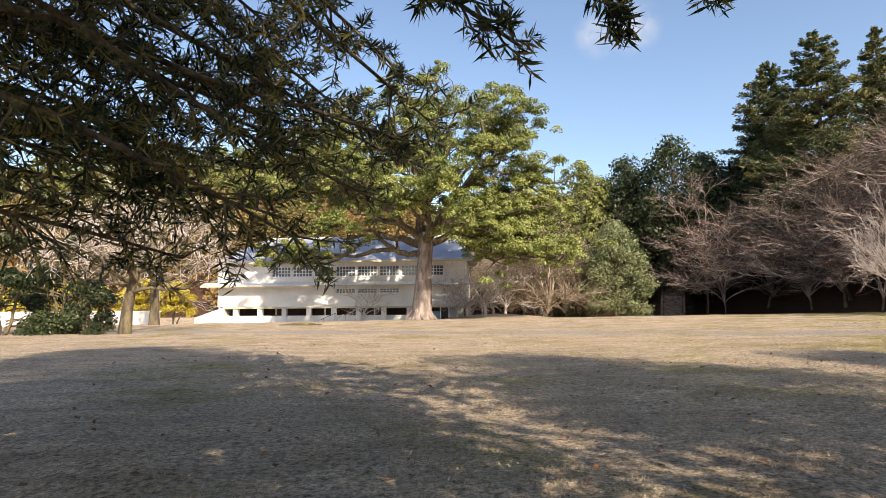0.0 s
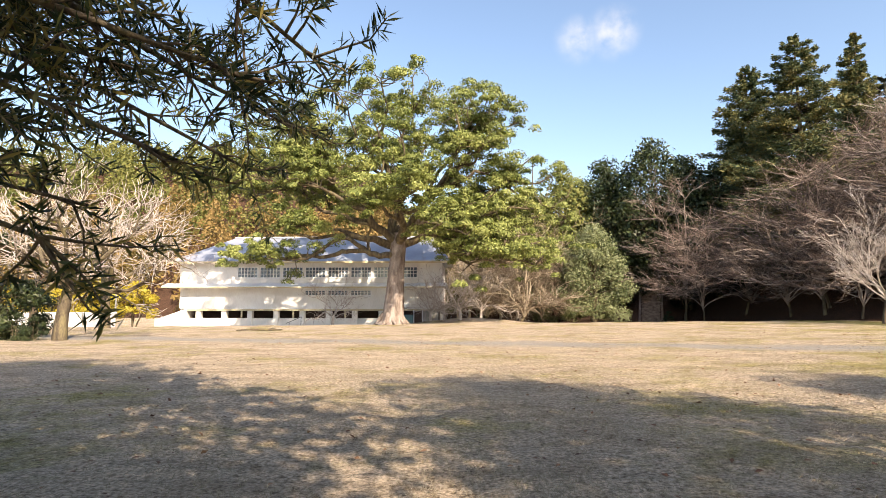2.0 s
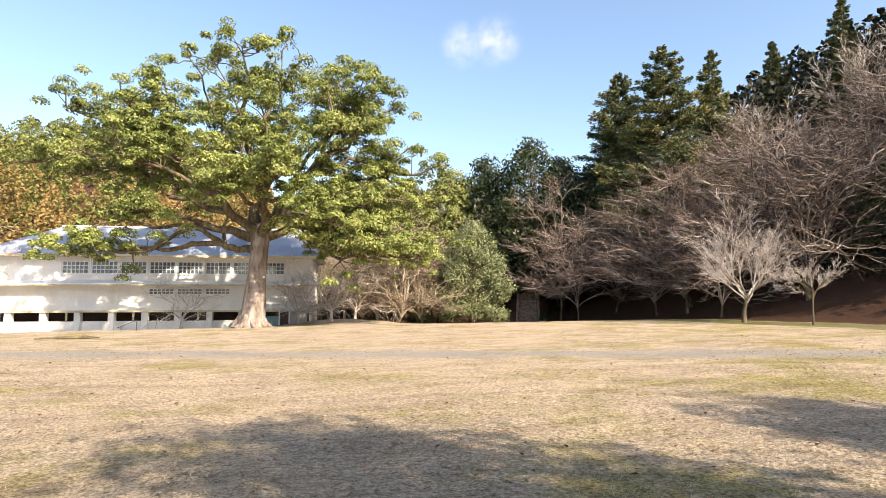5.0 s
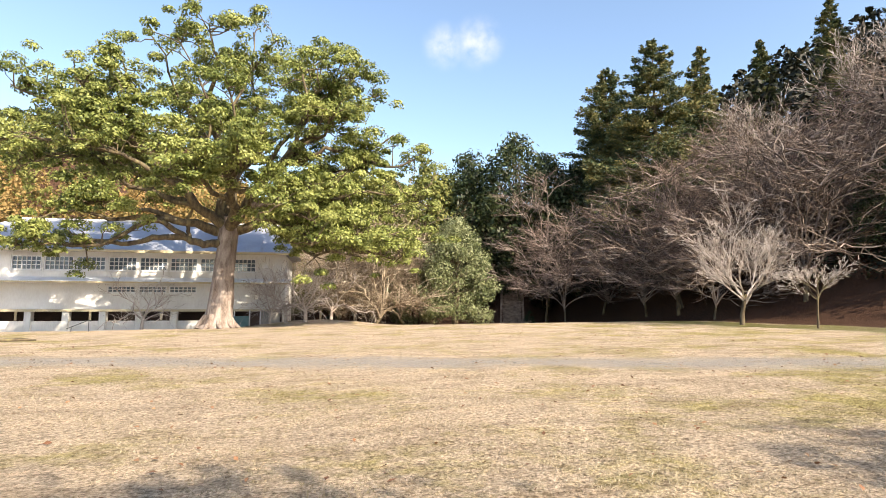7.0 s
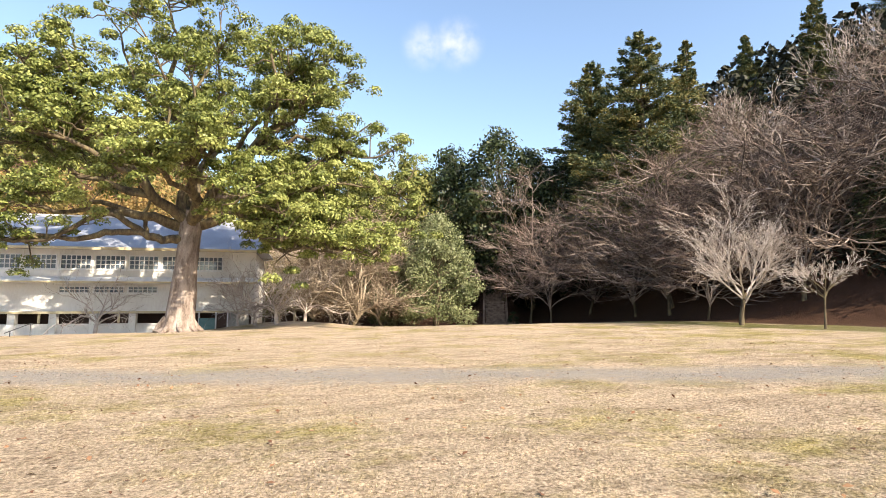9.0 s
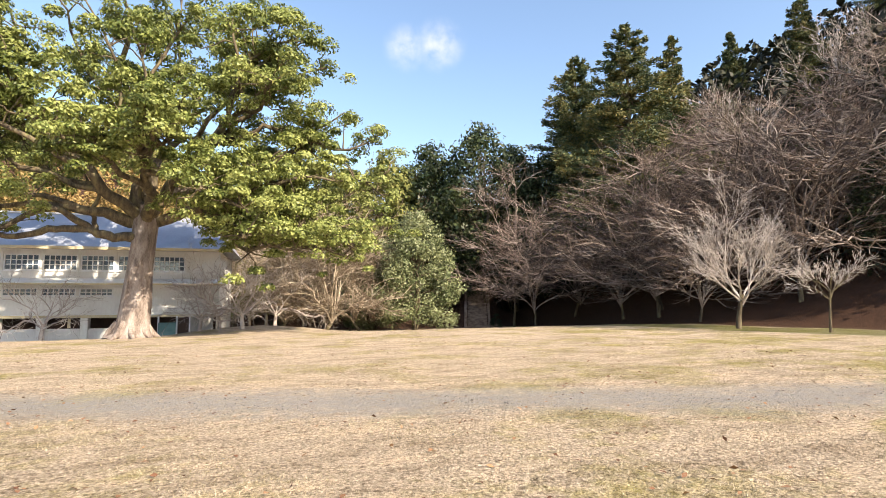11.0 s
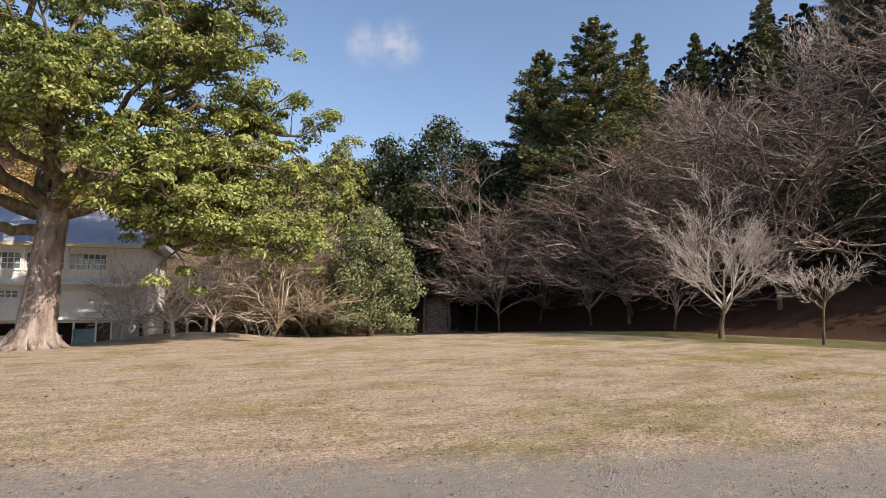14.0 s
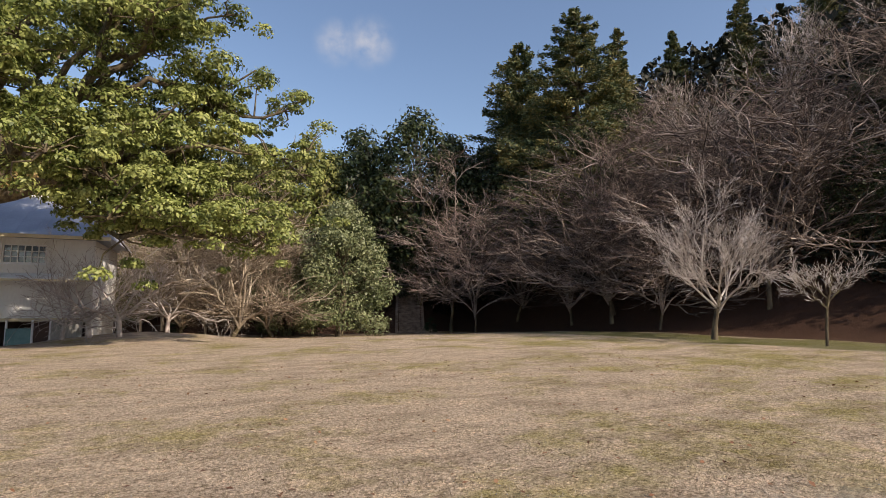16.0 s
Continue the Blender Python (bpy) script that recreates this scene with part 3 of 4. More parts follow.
def build_camphor(x, y):
    """The great tree on the lawn: buttressed trunk, spreading limbs, leaf pads with gaps between."""
    rng = np.random.default_rng(11)
    z = zg(x, y) - 0.1
    t = thing("camphor_tree", x, y, z)
    tagged(t, "huge spreading camphor tree with pale trunk and yellow-green crown", "tree")
    line = np.array([(0.0, 0, 0), (0.05, 0, 0.35), (0.1, 0, 0.9), (0.2, 0, 2.2), (0.3, 0, 4.0), (0.42, 0, 5.6), (0.5, 0.1, 7.0), (0.55, 0.1, 7.9)])
    rad = np.array([1.4, 1.1, 0.92, 0.79, 0.70, 0.66, 0.68, 0.46])
    v, f = bent_tube(line, rad, 20, 0.05, rng)
    trunk = mesh_object("trunk", v, f, bark_pale, t, "pale grey-brown fissured trunk with flared roots", True)
    for k in range(9):
        a = k * 0.7 + rng.uniform(-0.2, 0.2)
        out = rng.uniform(1.3, 2.1)
        ln = np.array([(math.cos(a) * 0.6, math.sin(a) * 0.6, 0.9), (math.cos(a) * 1.1, math.sin(a) * 1.1, 0.35), (math.cos(a) * out, math.sin(a) * out, 0.0)])
        v, f = bent_tube(ln, np.array([0.34, 0.22, 0.06]), 10)
        mesh_object("root", v, f, bark_pale, t, "", True)
    tips = [(-4.9, -1, 20.2), (-0.8, -3.6, 20.2), (1.5, 2.2, 22.8), (5.2, -5.6, 17.6), (8.6, -5, 17.2), (10.8, -1.6, 17.2), (7.3, -7.4, 13.6),
            (-8.4, -3.6, 15.8), (-12.6, 2.2, 15.0), (-7.8, -5.6, 11.4), (-4.0, -7.6, 10.6), (-12.8, 0.4, 10.6), (-9.2, -2.6, 8.2),
            (-11.4, -2.4, 5.3), (11.8, -2.6, 14.0), (14.6, -1.6, 13.4), (8.2, -6.6, 10.2), (11.8, -2.6, 9.6), (6.2, -6.4, 6.9),
            (15.0, -0.6, 9.0), (0.8, -7.6, 15.2), (1.8, -9.4, 10.8), (-4.6, 4.4, 17.8), (3.7, 6.4, 18.8), (-1.2, -6.6, 8.8), (-16.0, 1.0, 12.0)]
    tips += [(9.5, -4.5, 6.0), (13.0, -2.5, 7.2), (11.5, 2.0, 8.2), (6.5, 3.0, 9.4), (15.6, 1.0, 11.4), (4.0, -7.0, 7.6), (-6.5, 3.5, 12.5), (9.0, 0.5, 12.0),
             (9.2, -5.0, 4.9), (12.6, -3.0, 5.3), (6.0, -6.4, 5.4), (14.6, -1.0, 6.4),
             (-6.6, -1.0, 18.4), (-9.6, 0.0, 17.6), (3.6, -2.0, 20.6), (6.6, -2.0, 19.6), (9.2, -3.0, 18.2), (-13.6, 0.6, 16.4), (-2.4, -5.0, 18.4), (-8.0, -4.0, 13.8), (3.0, -6.6, 12.2)]
    fork = np.array([0.5, 0.1, 6.9])
    ends = [(-5.0, -1.2, 12.6), (-1.4, 0.6, 15.2), (4.6, -1.8, 12.6), (5.6, -1.6, 8.6), (-4.6, -1.0, 7.5), (0.9, -4.4, 10.6), (2.0, 3.4, 13.4)]
    stems = []
    for e in ends:
        _, ln = limb(rng, fork + rng.normal(size=3) * 0.12, e, 0.5, 0.2, 9, -0.04, 0.3)
        v, f = bent_tube(ln, np.linspace(0.38, 0.18, 10), 9, 0.05, rng)
        mesh_object("limb", v, f, bark_dark, t, "mossy dark limb", True)
        stems.append(ln)
    # the two low boughs: a long forked one over the house side, a short pale one opposite
    for way, r in ((((0.1, -0.2, 6.0), (-1.2, -0.5, 5.9), (-2.3, -0.7, 6.3), (-4.0, -0.9, 6.2), (-5.6, -1.0, 5.7), (-7.4, -1.3, 5.9), (-9.2, -1.5, 5.5)), 0.3),
                   (((-2.2, -0.7, 6.3), (-3.2, -1.3, 7.1), (-4.6, -1.6, 7.5), (-6.4, -1.9, 7.2), (-8.4, -2.2, 7.7), (-10.4, -2.4, 7.0)), 0.2),
                   (((-1.9, -0.6, 6.2), (-2.1, -0.8, 7.4), (-1.7, -0.9, 8.2), (-2.4, -0.9, 9.0), (-3.0, -0.8, 10.0)), 0.14),
                   (((0.7, 0.0, 8.0), (2.0, -0.4, 8.8), (3.6, -0.8, 8.9), (5.4, -1.2, 9.4), (7.6, -1.6, 9.2)), 0.33),
                   (((2.4, -0.5, 8.7), (3.4, -0.9, 7.6), (4.2, -1.2, 6.6), (5.0, -1.4, 5.9)), 0.16)):
        ln = np.array(way)
        fine_t = np.linspace(0, len(ln) - 1, 4 * len(ln))
        ln = np.stack([np.interp(fine_t, np.arange(len(ln)), ln[:, c]) for c in range(3)], 1) + rng.normal(size=(len(fine_t), 3)) * 0.035
        v, f = bent_tube(ln, np.linspace(r, r * 0.3, len(ln)), 9, 0.05, rng)
        mesh_object("limb", v, f, bark_pale if way[0][2] == 8.0 else bark_dark, t, "thick low bough", True)
    pads, faces_out, twigs = [], [], []

    def clump(c, rad, n):
        p = rng.normal(size=(n, 3))
        p /= np.linalg.norm(p, axis=1, keepdims=True)
        p[:, 2] = np.where(p[:, 2] < -0.25, -p[:, 2], p[:, 2])
        pads.append(c + p * rng.uniform(0.55, 1.0, (n, 1)) * np.array([rad, rad, rad * 0.72]))
        faces_out.append(p * 1.0)

    for c in ((-9.6, -1.6, 5.5), (-11.0, -2.0, 5.9), (-12.2, -2.2, 5.6), (-10.3, -2.4, 6.6), (-13.4, -2.0, 6.1), (-8.4, -2.2, 8.1), (4.9, -1.5, 5.9), (5.6, -1.2, 6.4), (-3.0, -0.8, 9.6)):
        for k in range(7):
            clump(np.array(c) + rng.normal(size=3) * np.array([0.8, 0.7, 0.4]), rng.uniform(0.4, 0.65), 150)
    for i, tip in enumerate(tips):
        tip = np.array(tip, float)
        near = min(range(len(ends)), key=lambda q: np.linalg.norm(tip - np.array(ends[q])))
        start = stems[near][int(rng.integers(4, 10))]
        sag = 0.08 if tip[2] < 10 else -0.03
        _, ln = limb(rng, start, tip, 0.2, 0.05, 9, sag, 0.34)
        v, f = bent_tube(ln, np.linspace(0.19, 0.04, len(ln)), 7, 0.04, rng)
        mesh_object("limb", v, f, bark_dark, t, "mossy dark limb", True)
        for k in range(17):
            u = rng.uniform(0.4, 1.0)
            j = min(int(u * 9), 8)
            b0 = ln[j] + (ln[j + 1] - ln[j]) * (u * 9 - j)
            reach = rng.uniform(1.0, 3.0) * (1.15 - 0.45 * u)
            way = rng.normal(size=3) * np.array([1, 1, 0.55]) + np.array([0, 0, 0.35])
            way /= np.linalg.norm(way)
            b1 = b0 + way * reach
            sg, _ = limb(rng, b0, b1, 0.055, 0.02, 4, 0.06, 0.3)
            twigs += sg
            clump(b1 + np.array([0, 0, 0.12]), rng.uniform(0.55, 1.0), int(rng.uniform(170, 280)))
            if k % 2:
                clump(b1 + rng.normal(size=3) * np.array([0.9, 0.9, 0.5]), rng.uniform(0.4, 0.7), 120)
    v, f = tubes(twigs, 4)
    mesh_object("branchwork", v, f, bark_dark, t)
    v, f = leaf_cards(rng, np.concatenate(pads), 0.2, 0.11, 0.15, None, 0.01, np.concatenate(faces_out))
    mesh_object("crown", v, f, camphor_leaf, t, "glossy yellow-green leaf crown")
    return t


build_camphor(-2.95, 49.8)


def bare_tree(name, seed, height, spread, style, bark, twig, label, category="tree", dense=6, trunk_r=0.16, fork_at=0.25, fine_r=0.012, taper=0.45, wood=None):
    """A leafless tree at the origin: skinned trunk and limbs, tapering branches and fine twigs."""
    rng = np.random.default_rng(seed)
    t = thing(name, 0, 0, 0)
    tagged(t, label, category, name.replace("_", " ") + "s round the lawn")
    zf = height * fork_at
    lean = rng.uniform(-0.3, 0.3, 2) * zf * 0.4
    tl = np.array([(0, 0, -0.25), (lean[0] * 0.2, lean[1] * 0.2, zf * 0.35), (lean[0] * 0.7, lean[1] * 0.7, zf * 0.75), (lean[0], lean[1], zf)])
    big = [bent_tube(tl, np.array([trunk_r * 1.5, trunk_r * 1.05, trunk_r * 0.95, trunk_r]), 9, 0.05, rng)]
    fine, mid = [], []
    up = {"vase": 1.5, "round": 0.75, "wide": 0.35, "fan": 0.8}[style]

    def shoot(p, d, length, r, level):
        steps = (5, 4, 3, 2)[level]
        pts = [p]
        d = d / np.linalg.norm(d)
        for _ in range(steps):
            d = d + rng.normal(size=3) * (0.15 if style in ("vase", "fan") else 0.26) + np.array([0, 0, 0.05 if level else 0.02])
            d /= np.linalg.norm(d)
            pts.append(pts[-1] + d * length / steps)
        rr = np.linspace(r, max(r * 0.5, 0.009), steps + 1)
        if level == 0:
            lv, lf = bent_tube(np.array(pts), rr, 6, 0.04, rng)
            mesh_object("limb", lv, lf, wood or bark, t, "", True)
        else:
            (mid if level == 1 else fine).extend(np.r_[pts[i], pts[i + 1], rr[i], rr[i + 1]] for i in range(steps))
        if level == 3:
            return
        kids = (dense + 1, dense - 1, dense - 3)[level]
        for k in range(kids):
            u = rng.uniform(0.3, 1.0) if k else 1.0
            j = min(int(u * steps), steps - 1)
            q = pts[j] + (pts[j + 1] - pts[j]) * (u * steps - j)
            side = rng.normal(size=3)
            side -= d * (side @ d)
            side /= np.linalg.norm(side)
            nd = (pts[j + 1] - pts[j])
            nd = nd / np.linalg.norm(nd) + side * rng.uniform(0.45, 0.95) * (0.7 if style in ("vase", "fan") else 1.0)
            shoot(q, nd, length * rng.uniform(0.42, 0.62), max(r * taper, fine_r), level + 1)

    n = 8 if style == "vase" else 7
    for k in range(n):
        a = k * 2 * math.pi / n + rng.uniform(-0.4, 0.4)
        d = np.array([math.cos(a), math.sin(a), up * rng.uniform(0.7, 1.5)])
        d /= np.linalg.norm(d)
        reach = min(spread / (abs(d[0]) + abs(d[1]) + 0.15), (height - zf) / max(d[2], 0.2)) * rng.uniform(0.5, 0.68)
        shoot(tl[-1] - np.array([0, 0, rng.uniform(0, zf * 0.35)]), d, reach, trunk_r * 0.5, 0)
    v, f = joined(big)
    mesh_object("trunk", v, f, bark, t, "", True)
    v, f = tubes(mid, 4)
    mesh_object("branchwork", v, f, wood or bark, t)
    v, f = tubes(fine, 3)
    mesh_object("twig_crown", v, f, twig, t)
    return t


def dome_tree(name, seed, height, radius, twig, wood, label, limbs=9, fork=2.0, trunk_r=0.2):
    """A leafless tree with arching limbs that flatten into a wide dome of fine twigs."""
    rng = np.random.default_rng(seed)
    t = thing(name, 0, 0, 0)
    tagged(t, label, "tree", "bare trees on the slope")
    top = np.array([rng.uniform(-0.5, 0.5), rng.uniform(-0.5, 0.5), fork])
    v, f = bent_tube(np.array([(0, 0, -0.5), top * 0.3, top * 0.7 + (0.08, -0.05, 0), top]), np.array([trunk_r * 1.5, trunk_r, trunk_r * 0.9, trunk_r * 0.8]), 9, 0.05, rng)
    mesh_object("trunk", v, f, bark_dark, t, "", True)
    mid, fine = [], []

    def shoot(p, d, length, r0, r1, steps, level, jitter):
        pts = [p]
        for _ in range(steps):
            d = d + rng.normal(size=3) * jitter
            if level:
                d[2] += (0.16 - d[2]) * 0.22
            d /= np.linalg.norm(d)
            pts.append(pts[-1] + d * length / steps)
        rr = np.linspace(r0, r1, steps + 1)
        (mid if level < 3 and rng.uniform() < 0.9 else fine).extend(np.r_[pts[i], pts[i + 1], rr[i], rr[i + 1]] for i in range(steps))
        return pts

    def aside(d, spread, lift):
        s = rng.normal(size=3) * np.array([1, 1, 0.55])
        s -= d * (s @ d)
        s /= np.linalg.norm(s)
        n = d + s * spread + np.array([0, 0, lift])
        return n / np.linalg.norm(n)

    for k in range(limbs):
        a = k * 2 * math.pi / limbs + rng.uniform(-0.3, 0.3)
        reach = radius * rng.uniform(0.72, 1.0)
        steep = ((k * 0.618 + rng.uniform(0, 0.15)) % 1.0)
        end_z = height * (0.2 + 0.73 * steep)
        reach *= 1.0 - 0.6 * steep ** 2
        u = np.linspace(0, 1, 9)[:, None]
        out = np.array([math.cos(a), math.sin(a), 0.0])
        ln = top + out * reach * u ** 1.1 * 0.8 + np.array([0, 0, 1.0]) * (end_z - fork) * (1 - (1 - u) ** 1.7)
        ln[1:] += np.cumsum(rng.normal(size=(8, 3)) * 0.13, 0)
        ln[0] -= np.array([0, 0, rng.uniform(0, fork * 0.3)])
        v, f = bent_tube(ln, np.linspace(trunk_r * 0.5, 0.03, 9), 7, 0.05, rng)
        mesh_object("limb", v, f, wood, t, "", True)
        for q in range(12):
            w = rng.uniform(0.25, 1.0) if q else 1.0
            j = min(int(w * 8), 7)
            d = (ln[j + 1] - ln[j]) / np.linalg.norm(ln[j + 1] - ln[j])
            b = shoot(ln[j] + (ln[j + 1] - ln[j]) * (w * 8 - j), aside(d, rng.uniform(0.6, 1.2), 0.1), radius * rng.uniform(0.24, 0.4), 0.05, 0.022, 5, 1, 0.18)
            for h in range(5):
                i = int(rng.integers(1, 5)) if h else 4
                e = (b[i + 1] - b[i]) / np.linalg.norm(b[i + 1] - b[i])
                c = shoot(b[i + 1], aside(e, rng.uniform(0.4, 1.0), 0.12), rng.uniform(0.9, 1.9), 0.022, 0.012, 3, 2, 0.18)
                for m in range(5):
                    g = int(rng.integers(0, 3))
                    e2 = (c[g + 1] - c[g]) / np.linalg.norm(c[g + 1] - c[g])
                    shoot(c[g + 1], aside(e2, rng.uniform(0.3, 0.9), 0.1), rng.uniform(0.4, 0.95), 0.010, 0.006, 2, 3, 0.14)
    v, f = tubes(mid, 4)
    mesh_object("branchwork", v, f, wood, t)
    v, f = tubes(fine, 3)
    mesh_object("twig_crown", v, f, twig, t)
    return t


def leafy_tree(name, seed, height, width, leaf, label, leaves=9000, size=0.2, category="tree", low=0.08, stems=3):
    """A broadleaf evergreen, rounded but uneven, leafy nearly to the ground."""
    rng = np.random.default_rng(seed)
    t = thing(name, 0, 0, 0)
    tagged(t, label, category, name.replace("_", " ") + "s round the lawn")
    woods, pads, faces_out, twigs = [], [], [], []
    for k in range(stems):
        a = k * 2.1 + rng.uniform(0, 1)
        top = np.array([math.cos(a) * width * 0.16, math.sin(a) * width * 0.16, height * rng.uniform(0.6, 0.85)])
        _, ln = limb(rng, (math.cos(a) * 0.15, math.sin(a) * 0.15, -0.2), top, 0.1, 0.03, 6, 0, 0.2)
        woods.append(bent_tube(ln, np.linspace(0.035 + height * 0.012, 0.03, 7), 7, 0.04, rng))
    count = max(30, int(height * width * 1.6))
    for k in range(count):
        u = rng.uniform(low, 1.0)
        prof = width * 0.5 * math.sin(math.pi * min(1, 0.18 + 0.82 * u)) ** 0.6 * (1.0 - 0.25 * u)
        a = rng.uniform(0, 2 * math.pi)
        rr = prof * rng.uniform(0.45, 1.0) ** 0.5 * rng.uniform(0.85, 1.1)
        c = np.array([math.cos(a) * rr, math.sin(a) * rr, u * height * rng.uniform(0.92, 1.04)])
        rad = rng.uniform(0.09, 0.17) * width * 0.75 + 0.15
        p = leaf_pad(rng, c, rad, leaves // count, 0.7)
        pads.append(p), faces_out.append((p - c) / rad * 1.1)
        sg, _ = limb(rng, (c[0] * 0.15, c[1] * 0.15, c[2] * 0.75), c, 0.04, 0.012, 3, 0, 0.2)
        twigs += sg
    v, f = joined(woods)
    mesh_object("trunk", v, f, bark_dark, t, "", True)
    v, f = tubes(twigs, 3)
    mesh_object("branchwork", v, f, bark_dark, t)
    v, f = leaf_cards(rng, np.concatenate(pads), size, size * 0.5, 0.3, None, size * 0.06, np.concatenate(faces_out))
    mesh_object("crown", v, f, leaf, t)
    return t


def conifer(name, seed, height, width, label, leaf, tiers=34, size=0.34):
    """A tall conifer: straight trunk, tiers of drooping boughs edged with sprays, ragged outline."""
    rng = np.random.default_rng(seed)
    t = thing(name, 0, 0, 0)
    tagged(t, label, "tree", "conifers on the slope")
    zz = np.linspace(-0.4, height, 9)
    v, f = bent_tube(np.stack([rng.normal(size=9) * 0.05, rng.normal(size=9) * 0.05, zz], 1), np.linspace(height * 0.02, 0.03, 9), 8, 0.04, rng)
    mesh_object("trunk", v, f, bark_dark, t, "", True)
    segs, centres, axes = [], [], []
    for k in range(tiers):
        u = (k + 0.6) / tiers
        z = height * (0.12 + 0.87 * u)
        r = width * 0.5 * (1 - u) ** 0.66 * (0.78 + 0.3 * math.sin(k * 2.4)) + 0.25
        nb = int(7 + 7 * (1 - u))
        for b in range(nb):
            a = rng.uniform(0, 2 * math.pi)
            rb = r * rng.uniform(0.6, 1.12)
            d = np.array([math.cos(a), math.sin(a), 0])
            lift = rng.uniform(-0.10, 0.22)
            p0 = np.array([0, 0, z])
            p1 = p0 + d * rb + np.array([0, 0, lift * rb])
            sg, ln = limb(rng, p0, p1, 0.03 + 0.01 * rb, 0.012, 4, -0.06, 0.1)
            segs += sg
            n = int(30 + 54 * rb)
            s = rng.uniform(0.25, 1.05, n) ** 0.8
            j = np.clip((s * 4).astype(int), 0, 3)
            base = ln[j] + (ln[np.clip(j + 1, 0, 4)] - ln[j]) * (s * 4 - j)[:, None]
            side = np.array([-d[1], d[0], 0])
            sw = rng.normal(size=n) * 0.17 * rb * (1.2 - s * 0.7)
            base = base + side * sw[:, None] + np.stack([np.zeros(n), np.zeros(n), rng.normal(size=n) * 0.12 - np.abs(sw) * 0.25], 1)
            centres.append(base)
            axes.append(d + side * (np.sign(sw) * 0.7)[:, None] + rng.normal(size=(n, 3)) * 0.3)
    v, f = tubes(segs, 3)
    mesh_object("boughs", v, f, bark_dark, t)
    v, f = leaf_cards(rng, np.concatenate(centres), size * 1.15, size * 0.36, 0.9, np.concatenate(axes), -0.03)
    mesh_object("foliage", v, f, leaf, t)
    return t


def set_down(ob, x, y, turn=0.0, scale=1.0, sink=0.05):
    ob.matrix_basis = pose(x, y, zg(x, y) - sink, 0, 0, turn) @ Matrix.Scale(scale, 4)
    return ob


def plant(ob, x, y, turn=0.0, scale=1.0, sink=0.05):
    c = copy_thing(ob, pose(x, y, zg(x, y) - sink, 0, 0, turn))
    c.scale = (scale, scale, scale)
    return c


# tall conifers on the slope
CONIFER = "tall dark green fir with layered boughs on the slope"
fir = conifer("fir_tree", 21, 25.5, 18.5, CONIFER, conifer_leaf, 34, 0.36)
set_down(fir, 38.9, 58.2, 0, 0.99)
plant(fir, 39.4, 68.5, 120, 0.99)
slim = conifer("cedar_tree", 22, 21.0, 8.0, "slim pointed cedar with rusty green foliage on the slope", conifer_leaf, 34, 0.36)
set_down(slim, 50.2, 64.5, 40, 0.98)
for x, y, a, s in ((66.4, 60.4, 10, 0.85), (71, 54, 100, 0.9), (62, 67, 190, 0.8), (78, 50, 60, 1.0)):
    plant(slim, x, y, a, s)

# bare trees at the lawn's edge
CHERRY = "leafless pale cherry tree with upswept twigs on the lawn edge"
cherry = bare_tree("cherry_tree", 31, 8.2, 6.6, "fan", bark_dark, twig_pale, CHERRY, dense=8, trunk_r=0.13, fork_at=0.26, fine_r=0.007, taper=0.36, wood=twig_pale)
set_down(cherry, 29.1, 37.1, 20, 0.92)
small = bare_tree("cherry_tree", 32, 5.6, 2.6, "fan", bark_dark, twig_pale, "slender leafless young cherry tree on the mossy edge", dense=6, trunk_r=0.058, fork_at=0.42, fine_r=0.006, taper=0.36)
set_down(small, 29.4, 32.1, 80, 0.88)
spread_a = dome_tree("bare_tree", 33, 10.5, 6.4, twig_red, bark_tan, "leafless spreading tree with pinkish twigs beside the steps", 10, 1.8, 0.09)
set_down(spread_a, 27.4, 57.3, 0, 0.9)
dome = dome_tree("bare_tree", 38, 15.0, 6.6, twig_red, bark_tan, "leafless dome-shaped tree with pinkish twigs above the steps", 11, 2.8, 0.13)
set_down(dome, 28.2, 63.2, 0, 0.98)
wide_a = dome_tree("bare_tree", 34, 11.5, 9.0, twig_brown, bark_tan, "leafless brown tree with tangled spreading boughs on the slope", 13, 1.7, 0.13)
set_down(wide_a, 34.6, 49.5, 0)
wide_b = dome_tree("bare_tree", 35, 13.0, 8.5, twig_red, bark_tan, "leafless brown tree with dense fine twigs on the slope", 13, 1.9, 0.14)
set_down(wide_b, 38.0, 43.5, 30)
red_b = dome_tree("bare_tree", 36, 8.5, 6.5, twig_red, bark_tan, "leafless low tree with reddish twigs over the bank", 11, 1.3, 0.09)
set_down(red_b, 33.0, 44.0, 60)
place = random.Random(8)
kinds = [wide_a, wide_b, red_b, wide_a]
spots = []
for row, (dx, step) in enumerate(((2.5, 6.0), (8.0, 7.0), (14.5, 8.0))):
    y = (40.5, 33.0, 27.0)[row]
    while y < 64:
        x = 31.5 + 0.1 * (52 - y) + dx + place.uniform(-1, 1)
        if math.hypot(x - 38.9, y - 58.2) > 4.0:
            spots.append((x + place.uniform(-0.8, 1.6), y + place.uniform(-2.2, 2.2), place.choice(kinds[:2] if row > 1 else kinds)))
        y += step
for x, y, k in spots:
    plant(k, x, y, place.uniform(0, 360), place.uniform(0.8, 1.1))
tall_bare = bare_tree("bare_tree", 37, 14.0, 5.5, "vase", bark_dark, twig_pale, "tall thin leafless tree standing above the slope", dense=6, trunk_r=0.14, fork_at=0.5)
set_down(tall_bare, 44.8, 50.2, 0)
plant(tall_bare, 52, 46, 90, 1.0), plant(tall_bare, 56, 40, 200, 0.95), plant(tall_bare, 60, 47, 30, 0.9), plant(tall_bare, 62, 36, 260, 1.0)

